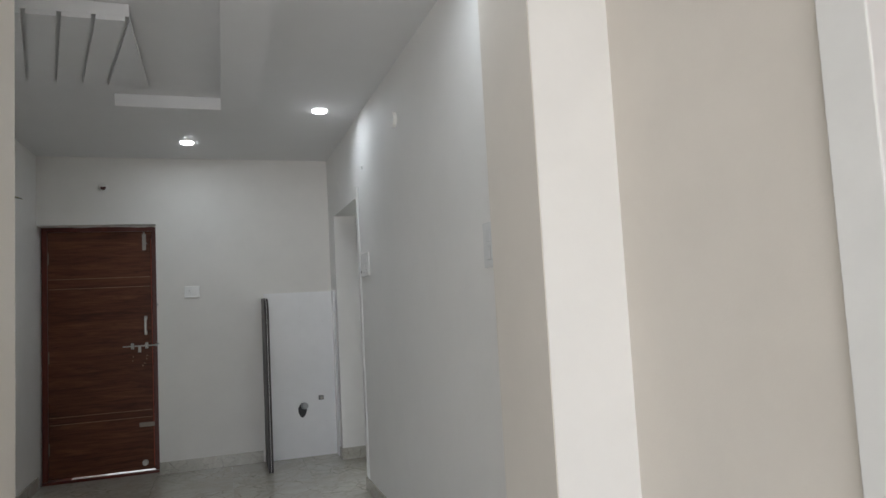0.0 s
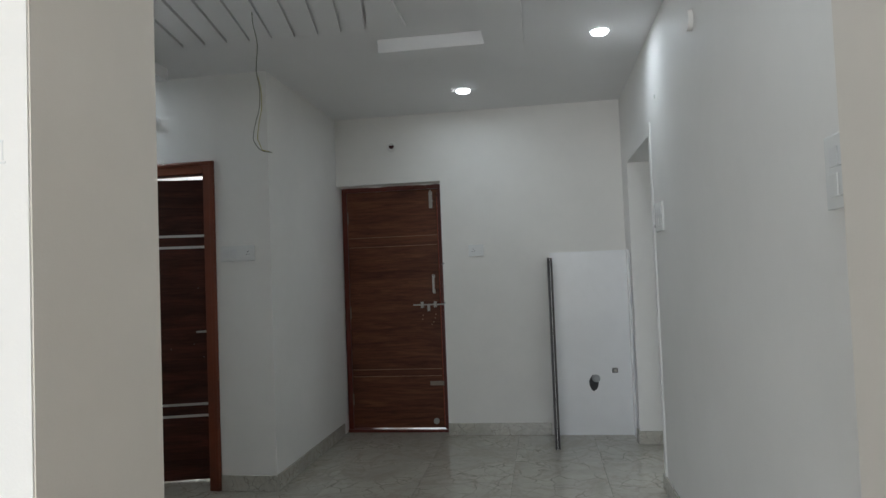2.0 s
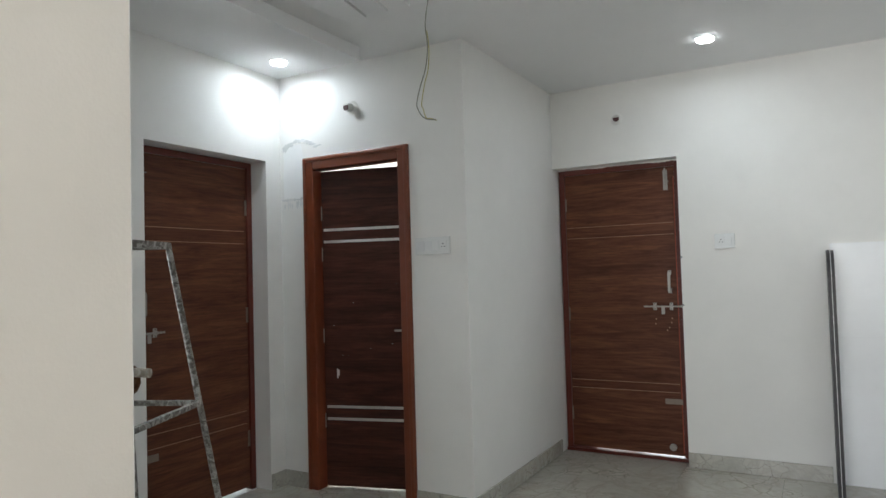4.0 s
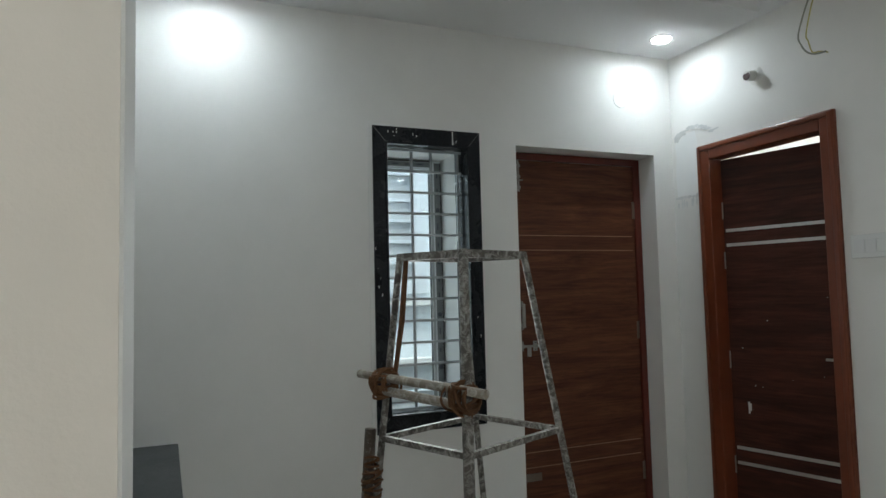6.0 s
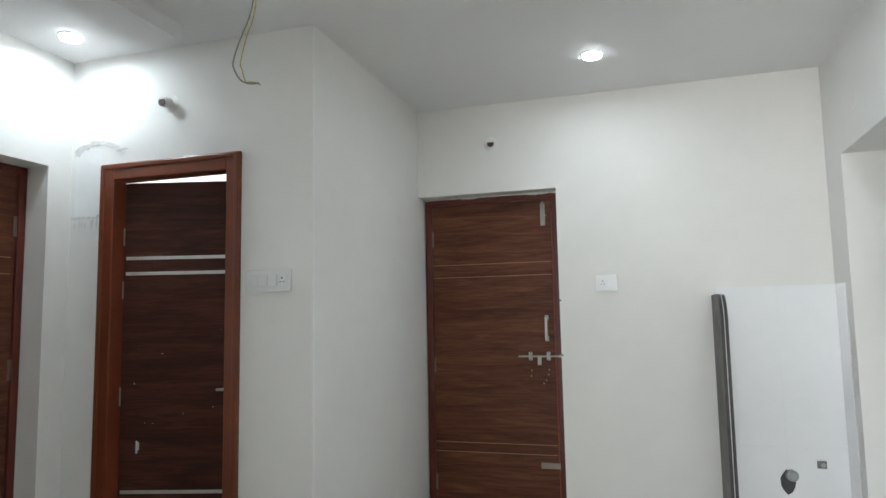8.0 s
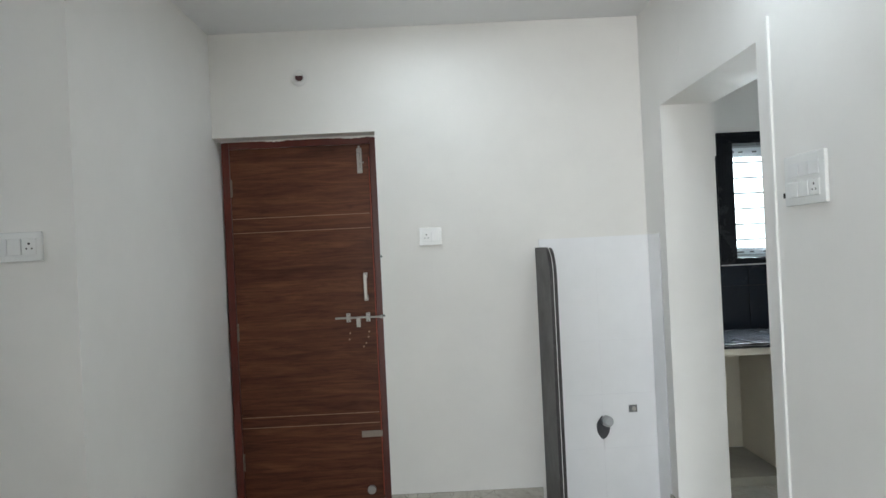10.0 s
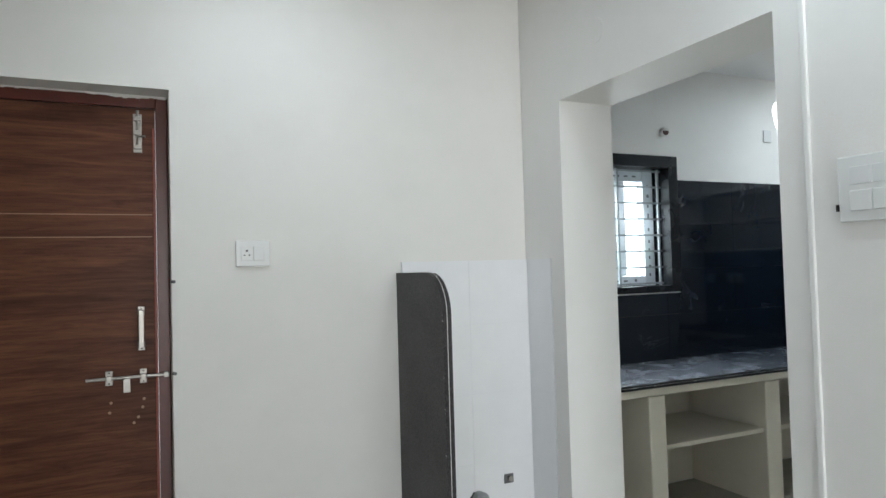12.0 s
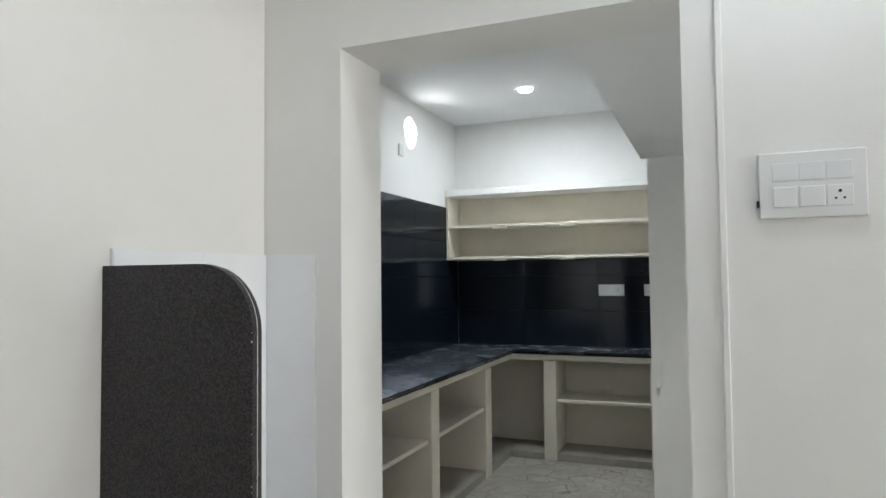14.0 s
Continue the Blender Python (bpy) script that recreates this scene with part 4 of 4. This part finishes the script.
# ---- switch plates and sockets ----
def switch_plate(place, facing, w, h, cells, label, top_row=0):
    """A modular plate on a wall. facing: yaw in degrees of its outward normal from -y."""
    ob = thing("switch_plate", (*place, 0, 0, facing), label, "switch plate", "white modular switch plates")
    m = ob.matrix_basis
    b = boxes(((-w / 2, -.013, -h / 2), (w / 2, -.0005, h / 2)), bevel=0.003)
    bmesh.ops.transform(b, matrix=m, verts=b.verts)
    part("plate", b, PLASTIC, ob)
    inner = w - (.058 if top_row else .034)
    rows = [(-h * .34, -h * .03), (h * .06, h * .33)] if top_row else [(-h / 2 + .022, h / 2 - .022)]
    cw = inner / len(cells)
    for ri, (za, zb) in enumerate(rows):
        for k, c in enumerate(cells if ri == 0 else "b" * top_row):
            n = cw if ri == 0 else inner / top_row
            xa = -inner / 2 + k * n
            b = bmesh.new()
            if c == "s":
                box(b, (xa + .002, -.018, za), (xa + n - .002, -.010, zb), 0.002)
                nm = "rocker"
            else:
                box(b, (xa + .0015, -.0155, za), (xa + n - .0015, -.010, zb), 0.001)
                nm = "blank" if c == "b" else "socket"
            bmesh.ops.transform(b, matrix=m, verts=b.verts)
            o = part(nm, b, PLASTIC_GREY if c == "b" else PLASTIC, ob)
            if c == "o":
                b = bmesh.new()
                cx, cz = xa + n / 2, (za + zb) / 2
                for dx, dz, r in ((0, .010, .004), (-.009, -.007, .003), (.009, -.007, .003)):
                    rod(b, (cx + dx, -.0162, cz + dz), (cx + dx, -.012, cz + dz), r, 10)
                bmesh.ops.transform(b, matrix=m, verts=b.verts)
                part("pin_hole", b, DARK, o)
    return ob


switch_plate((-0.714, YF, 1.498), 0, 0.125, 0.098, "os", "small white socket and switch plate on the wall")
switch_plate((-2.128, YC, 1.496), 0, 0.232, 0.10, "bbso", "wide white switch plate beside the framed door")
big_plate = switch_plate((XR, 4.785, 1.588), -90, 0.232, 0.162, "sso", "large white two-row switch plate by the kitchen opening", 3)
tab = boxes(((XR - .016, 4.9015, 1.535), (XR - .004, 4.9075, 1.552)), bevel=0.001)
part("tab", tab, DARK, big_plate, "small dark knock-out tab")
switch_plate((XR, 2.48, 1.51), -90, 0.15, 0.17, "ss", "white two-row switch plate near the opening", 2)
switch_plate((XK - .010, 5.765, 1.257), -90, 0.20, 0.09, "bso", "white socket plate on black kitchen tiles")
switch_plate((XK - .010, 5.47, 1.257), -90, 0.09, 0.09, "o", "small white socket plate on black kitchen tiles")


# ---- small fittings ----
def conduit(place, out, label, length=0.045):
    """A cut plastic conduit stub poking out of a rough hole in the wall."""
    p, d = Vector(place), Vector(out)
    ob = thing("conduit_stub", place, label, "conduit", "cut conduit stubs")
    b = bmesh.new()
    rod(b, p - d * .001 + Vector((.006, 0, -.004)), p + d * .005 + Vector((.006, 0, -.004)), 0.050, 11, 0.034)
    part("plaster_collar", b, WALL, ob)
    b = bmesh.new()
    tip = p + d * length + Vector((0, 0, -.006))
    rod(b, p, tip, 0.026, 18)
    part("pipe", b, PVC, ob, smooth=False)
    b = bmesh.new()
    rod(b, tip - d * .002, tip + d * .0015, 0.0215, 18)
    part("bore", b, RED_DARK, ob, "dark red bore")
    return ob


conduit((-1.404, YF, 2.42), (0.12, -1, 0), "cut conduit stub above the brown door", 0.03)
conduit((-2.700, YC, 2.395), (-0.05, -1.0, 0), "cut white conduit stub above the framed door", 0.05)
conduit((1.99, YK, 2.268), (-0.1, -1, 0), "cut conduit stub on the kitchen wall", 0.03)


def round_box(place, axis, label, r=0.042, h=0.0022):
    p, d = Vector(place), Vector(axis)
    ob = thing("junction_box", place, label, "junction box", "round junction boxes")
    b = bmesh.new()
    rod(b, p - d * .001, p + d * h, r, 28, r * .95)
    part("lid", b, WALL, ob)
    for k in (-1, 1):
        b = bmesh.new()
        rod(b, p + d * (h - .0005) + Vector((0, 0, k * r * .55)), p + d * (h + .001) + Vector((0, 0, k * r * .55)), 0.004, 8)
        part("screw", b, WALL, ob)


round_box((XR, 3.83, 2.36), (-1, 0, 0), "round painted junction box lid on the wall", 0.046, 0.020)
round_box((XR, 5.85, 2.32), (-1, 0, 0), "round painted junction box lid over the kitchen opening", 0.05)
round_box((XB, 4.60, 2.41), (1, 0, 0), "round painted junction box lid on the wall", 0.05)
b = bmesh.new()
rod(b, (XR + .001, 4.786, 2.278), (XR - .006, 4.786, 2.278), 0.012, 10)
single("wall_plug", b, PVC, "small wall plug in the plaster", "wall plug")
structure("vent_box_cover", boxes(((2.91, YK - .012, 2.25), (2.985, YK - .001, 2.335)), bevel=0.003), PLASTIC, "small white cover plate on the kitchen wall", "cover plate")

# downlights
for lx, ly, lz in [(x, y, CZ) for x, y in DOWNLIGHTS] + [(3.19, 6.21, 2.70)]:
    ob = thing("downlight", (lx, ly, lz), "round recessed white LED downlight, lit", "downlight", "recessed downlights")
    b = bmesh.new()
    rod(b, (lx, ly, lz - .005), (lx, ly, lz + .001), 0.058, 28, 0.060)
    part("rim", b, PLASTIC, ob)
    b = bmesh.new()
    rod(b, (lx, ly, lz - .016), (lx, ly, lz - .004), 0.046, 28, 0.051)
    part("diffuser", b, LED, ob, "glowing white disc")

# loose wire that hangs from the ceiling
wt = Vector((-1.535, 3.94, RZ + .05))
we = thing("hanging_wire", wt, "loose grey wire hanging from the ceiling panel", "wire")
wk = Vector((-1.412, 3.642, 1.947))
ctrl = [wt] + [wt + (wk - wt) * f + Vector((dx, 0, 0)) for f, dx in ((.12, .004), (.3, .026), (.5, .018), (.66, .034), (.8, .030), (.9, .012), (1, 0))]
ctrl += [wk + Vector(d) for d in ((.012, -.008, -.03), (.035, -.02, -.057), (.065, -.033, -.074), (.10, -.043, -.081))]
pts = []
for a0, p0, p1, a1 in zip([ctrl[0]] + ctrl[:-2], ctrl[:-1], ctrl[1:], ctrl[2:] + [ctrl[-1]]):
    for f in (0, .33, .67):
        pts.append(0.5 * ((2 * p0) + (p1 - a0) * f + (2 * a0 - 5 * p0 + 4 * p1 - a1) * f * f + (3 * p0 - a0 - 3 * p1 + a1) * f ** 3))
pts.append(ctrl[-1])
b = bmesh.new()
tube(b, pts, 0.0021, 6)
part("grey_core", b, WIRE, we)
b = bmesh.new()
tube(b, [p + Vector((0.0035 + .016 * math.sin(math.pi * k / max(1, len(pts) - 11)) ** 2, 0.002, .004 * math.sin(k))) for k, p in enumerate(pts[10:])], 0.0017, 6)
part("yellow_core", b, WIRE_YELLOW, we, "yellow insulated core")

# white tiled niche, drain and water point on the north wall
niche = tagged(new("wall_tiling", finish("wall_tiling", boxes(((-0.112, YF - .0095, FZ), (XR - .001, YF + .001, 1.452)), ((XR - .003, 6.200, FZ), (XR + .001, YF - .0096, 1.452))), WHITE_TILE)), "glossy white tiling for a wash basin", "tiling", kind="structure")
zs = [FZ + .002, 0.272, 0.572, 0.872, 1.172, 1.452]
for za, zb in zip(zs, zs[1:]):
    for xa, xb in ((-0.110, 0.1992), (0.2, XR - .012)):
        tile("tile", (xa, YF - .011, za), (xb, YF - .004, zb - .0005), WHITE_TILE, niche, 0.0004)
    tile("tile", (XR - .005, 6.200, za), (XR - .001, YF - .013, zb - .0005), WHITE_TILE, niche, 0.0004)
dr = thing("drain_pipe", (0.206, YF - .011, 0.40), "grey drain pipe stub in a broken tile hole", "drain pipe")
# ragged plate on the tile, its dark colour stands for the hole's shade
b = bmesh.new()
vs = [b.verts.new((0.198 + .048 * (1 + .12 * math.sin(3.1 * k)) * math.cos(2 * math.pi * k / 11) * .8, YF - .0135, 0.388 + .062 * (1 + .1 * math.cos(2.3 * k)) * math.sin(2 * math.pi * k / 11))) for k in range(11)]
f = b.faces.new(vs)
r = bmesh.ops.extrude_face_region(b, geom=[f])
bmesh.ops.translate(b, vec=(0, .006, 0), verts=[v for v in r["geom"] if isinstance(v, bmesh.types.BMVert)])
part("hole_shade_plate", b, plain("dark_hole_shade", (0.075, 0.075, 0.08), 0.9, vary=0.4, scale=60), dr, "dark plate painted as the shade in the broken hole")
b = bmesh.new()
rod(b, (0.214, YF - .008, 0.425), (0.216, YF - .055, 0.430), 0.030, 20)
rod(b, (0.216, YF - .055, 0.430), (0.2165, YF - .062, 0.431), 0.026, 20, 0.020)
part("pipe_end", b, plain("grey_pipe", (0.36, 0.37, 0.38), 0.5), dr)
wp = thing("water_point", (0.368, YF - .011, 0.487), "square-cut water point hole with a brass plug", "water point")
part("recess", boxes(((0.345, YF - .0135, 0.466), (0.391, YF - .008, 0.506))), CEMENT, wp)
b = bmesh.new()
rod(b, (0.372, YF - .010, 0.486), (0.372, YF - .024, 0.486), 0.012, 10)
part("plug", b, STEEL, wp)

# granite fin beside the niche, rounded at its outer top corner
b = bmesh.new()
FX, FY0, FY1, FTOP, FR = -0.134, 5.948, YF - .001, 1.408, 0.15
prof = [(FY1, FZ), (FY1, FTOP), (FY0 + FR, FTOP)] + [(FY0 + FR - FR * math.sin(a), FTOP - FR + FR * math.cos(a)) for a in [math.pi / 2 * k / 10 for k in range(1, 11)]] + [(FY0, FZ)]
fin = thing("granite_fin", (FX, 6.2, FZ), "upright dark granite slab with a rounded corner beside the basin niche", "granite slab")
for name, xa, xb, inset in (("front_slab", FX, FX + .0165, 0.0), ("joint", FX + .0167, FX + .0193, 0.0006), ("back_slab", FX + .0195, FX + .036, 0.003)):
    b = bmesh.new()
    f = [b.verts.new((xa, y + (inset if y < 6.3 else 0), z - (inset if z > 0 else 0))) for y, z in prof]
    g2 = [b.verts.new((xb, y + (inset if y < 6.3 else 0), z - (inset if z > 0 else 0))) for y, z in prof]
    b.faces.new(f)
    b.faces.new(g2[::-1])
    for k in range(len(prof)):
        j = (k + 1) % len(prof)
        b.faces.new((f[k], g2[k], g2[j], f[j]))
    part(name, b, TRIM if name == "joint" else FIN_GRANITE, fin, "white jointing paste" if name == "joint" else "")

b = bmesh.new()
rng = random.Random(31)
for k in range(24):
    z = rng.uniform(0.15, FTOP - FR)
    box(b, (FX + .0165, FY0 - .0005, z), (FX + rng.uniform(.018, .020), FY0 + .002, z + rng.uniform(.004, .02)))
    if k % 3 == 0:
        z = rng.uniform(0.15, FTOP - FR)
        box(b, (FX - .0003, FY0 + .0003, z), (FX + .0015, FY0 + rng.uniform(.0015, .003), z + rng.uniform(.002, .006)))
tagged(part("chip", b, CEMENT_LIGHT, fin, "small pale chips along the cut edge"), kind="stuff")

# dark ledge in the recess beside the opening
LZ, LYE = 0.748, 2.278
led = thing("granite_ledge", (-2.9, 2.1, FZ), "low dark slate-grey granite ledge in a wall recess", "ledge")
part("top", boxes(((XB + .002, PS + .122, LZ - .03), (-1.7, LYE, LZ)), bevel=0.003), LEDGE, led)
part("support", boxes(((XB + .014, PS + .122, FZ), (-1.72, LYE - .02, LZ - .031)), bevel=0.003), WALL, led)
part("joint_bead", boxes(((XB, PS + .122, LZ + .0005), (XB + .006, LYE, LZ + .006)), bevel=0.002), TRIM, led, "white joint line against the wall")

# plaster repairs round the framed door
b = bmesh.new()
rng = random.Random(2)


def smear(cx, cz, w, h, n=18):
    vs = [b.verts.new((cx + w * (1 + .35 * rng.uniform(-1, 1)) * math.cos(2 * math.pi * k / n), YC - .0015 - .0004 * (len(b.faces) % 20), cz + h * (1 + .35 * rng.uniform(-1, 1)) * math.sin(2 * math.pi * k / n))) for k in range(n)]
    b.faces.new(vs)


for k in range(21):
    f = k / 20
    smear(-3.262 + .30 * f, 2.186 + .050 * math.sin(math.pi * min(1, f * 1.15)) ** .6 + .006 * rng.uniform(-1, 1), 0.020, 0.004 + .006 * rng.random() + (.009 if f < .25 else 0))
single("plaster_patch", b, CEMENT_LIGHT, "rough grey plaster smear over the framed door", "plaster patch")
b = bmesh.new()
edge = [(-3.272, 1.86), (-3.278, 1.98), (-3.268, 2.10), (-3.275, 2.165), (-3.20, 2.212), (-3.12, 2.218), (-3.103, 2.15), (-3.102, 2.0), (-3.103, 1.86), (-3.16, 1.852), (-3.21, 1.862)]
b.faces.new([b.verts.new((x, YC - .0007, z)) for x, z in edge])
single("putty_patch", b, PUTTY, "smooth white putty fill beside the framed door", "putty patch")
b = bmesh.new()
for k in range(6):
    smear(-3.275 + .032 * k, 1.852 + .006 * rng.uniform(-1, 1), 0.018, 0.005 + .004 * rng.random())
for k in range(7):
    smear(-3.262 + .024 * k + .01 * rng.uniform(-1, 1), 1.825 - .02 * rng.random(), 0.007, 0.014 + .02 * rng.random())
single("plaster_patch", b, CEMENT_LIGHT, "small grey plaster smear beside the framed door", "plaster patch")

pm = bmesh.new()
for lo, hi in (((-1.036, PS - .0008, 1.515), (-1.018, PS + .0005, 1.518)), ((-1.036, PS - .0008, 1.550), (-1.022, PS + .0005, 1.553)), ((-1.034, PS - .0008, 1.515), (-1.0315, PS + .0005, 1.55)), ((-1.025, PS - .0008, 1.52), (-1.0225, PS + .0005, 1.55))):
    box(pm, lo, hi)
single("pencil_mark", pm, PLASTIC, "faint pencil mark on the painted partition", "pencil mark")

# ---- the painter's stand ----
stand = thing("work_stand", (-2.75, 3.37, FZ), "paint-splattered steel work stand with lashed poles", "stand")
topz, ringz = 1.492, 0.775
TA, TB, TC, TD = (Vector((-2.885, 3.120, topz)), Vector((-2.600, 3.275, topz)), Vector((-2.735, 3.615, topz)), Vector((-3.02, 3.45, topz)))
RA, RB, RC, RD = (Vector((-2.86, 3.022, ringz)), Vector((-2.43, 3.198, ringz)), Vector((-2.66, 3.715, ringz)), Vector((-3.09, 3.54, ringz)))
for u, v in ((TA, RA), (TB, RB), (TC, RC), (TD, RD)):
    foot = u + (v - u) * ((u.z - FZ) / (u.z - v.z))
    b = bmesh.new()
    rod(b, u + Vector((0, 0, .012)), foot, 0.020 if u is TB else 0.014, 8)
    part("leg", b, STAND, stand)
for u, v, w in ((TA, TB, .024), (TB, TC, .030), (TC, TD, .022), (TD, TA, .022)):
    b = bmesh.new()
    bar(b, u, v, w, 0.030)
    part("top_rail", b, STAND, stand)
for u, v in ((RA, RB), (RB, RC), (RC, RD), (RD, RA)):
    b = bmesh.new()
    bar(b, u, v, 0.022, 0.022)
    part("side_rail", b, STAND, stand)
lz1 = 0.985
LA = TA + (RA - TA) * ((topz - lz1) / (topz - ringz))
LB = TB + (RB - TB) * ((topz - lz1) / (topz - ringz))
d = (LB - LA).normalized()
out = Vector((d.y, -d.x, 0)) * 0.036
b = bmesh.new()
tube(b, [LA - d * .13 + out + Vector((0, 0, .035)), LA + out + Vector((0, 0, .03)), LB + out + Vector((0, 0, .015)), LB + d * .12 + out + Vector((0, 0, .008))], 0.0175, 12)
part("bamboo_pole", b, BAMBOO, stand, "dusty bamboo pole")
b = bmesh.new()
tube(b, [LA + d * .02 + out + Vector((0, 0, -.022)), LB + out - d * .02 + Vector((0, 0, -.04))], 0.0185, 12)
part("bamboo_pole", b, BAMBOO, stand, "dusty bamboo pole")


def lashing(c, axis, r, length, turns, seed, tail=0.0):
    """Rope wound in untidy turns round a joint."""
    q = Vector(axis).to_track_quat("Z", "Y")
    rn = random.Random(seed)
    b = bmesh.new()
    for k in range(turns):
        h = (k / (turns - 1) - .5) * length
        tilt = rn.uniform(-.5, .5)
        rr = r * (1 + rn.uniform(-.12, .2)) * (1 - .25 * abs(2 * k / (turns - 1) - 1))
        tube(b, [c + q @ Vector((rr * math.cos(a), rr * math.sin(a), h + tilt * rr * math.cos(a + k))) for a in [2 * math.pi * i / 14 for i in range(15)]], 0.0052, 5)
    if tail:
        e0 = c + Vector((.02, .02, -.02))
        tube(b, [e0 + Vector((.01 * math.sin(6 * f), .006 * math.cos(9 * f), -tail * f)) for f in [i / 8 for i in range(9)]], 0.005, 5)
    return b


for c, s, tl in ((LA + out * .5 + Vector((0, 0, .005)), 1, 0), (LB + out * .5 + Vector((0, 0, -.018)), 2, 0.13)):
    part("rope_lashing", lashing(c, d, 0.055, 0.085, 13, s, tl), ROPE, stand, "wound brown coir rope")
    part("rope_lashing", lashing(c, (0.15, 0, 1), 0.050, 0.09, 7, s + 5), ROPE, stand, "wound brown coir rope")
b = bmesh.new()
tube(b, [TA + Vector((.025, .015, .01)), TA + (LA - TA) * .5 + Vector((.03, .02, 0)), LA + Vector((.03, .02, .03))], 0.008, 6)
tube(b, [TA + Vector((.035, .02, .01)), TA + (LA - TA) * .5 + Vector((.042, .026, 0)), LA + Vector((.04, .02, .03))], 0.006, 6)
part("hanging_rope", b, ROPE, stand, "brown rope running down the leg")
pa = RA + Vector((-.01, -.045, .04))
b = bmesh.new()
tube(b, [pa, pa + Vector((.0, -.03, -.4)), pa + Vector((.0, -.06, FZ - pa.z))], 0.022, 10)
part("wooden_post", b, POST_WOOD, stand, "weathered wooden post lashed to a leg")
part("rope_lashing", lashing(pa + Vector((.01, .0, -.20)), (0, 0, 1), 0.036, 0.17, 14, 11), ROPE, stand, "wound brown coir rope")

# ---- marble floor slabs ----
floor_ob = bpy.data.objects["floor"]
SW, SL = 0.60, 1.20
slab_me = finish("marble_slab", boxes(((0, 0, -.022), (SW - .0012, SL - .0012, 0)), bevel=0.0006), FLOOR)
x0, y0 = -3.42, -2.78
for i in range(13):
    for j in range(9):
        ob = new("marble_slab", slab_me)
        ob.location = (x0 + i * SW, y0 + j * SL, FZ)
        ob.parent = floor_ob
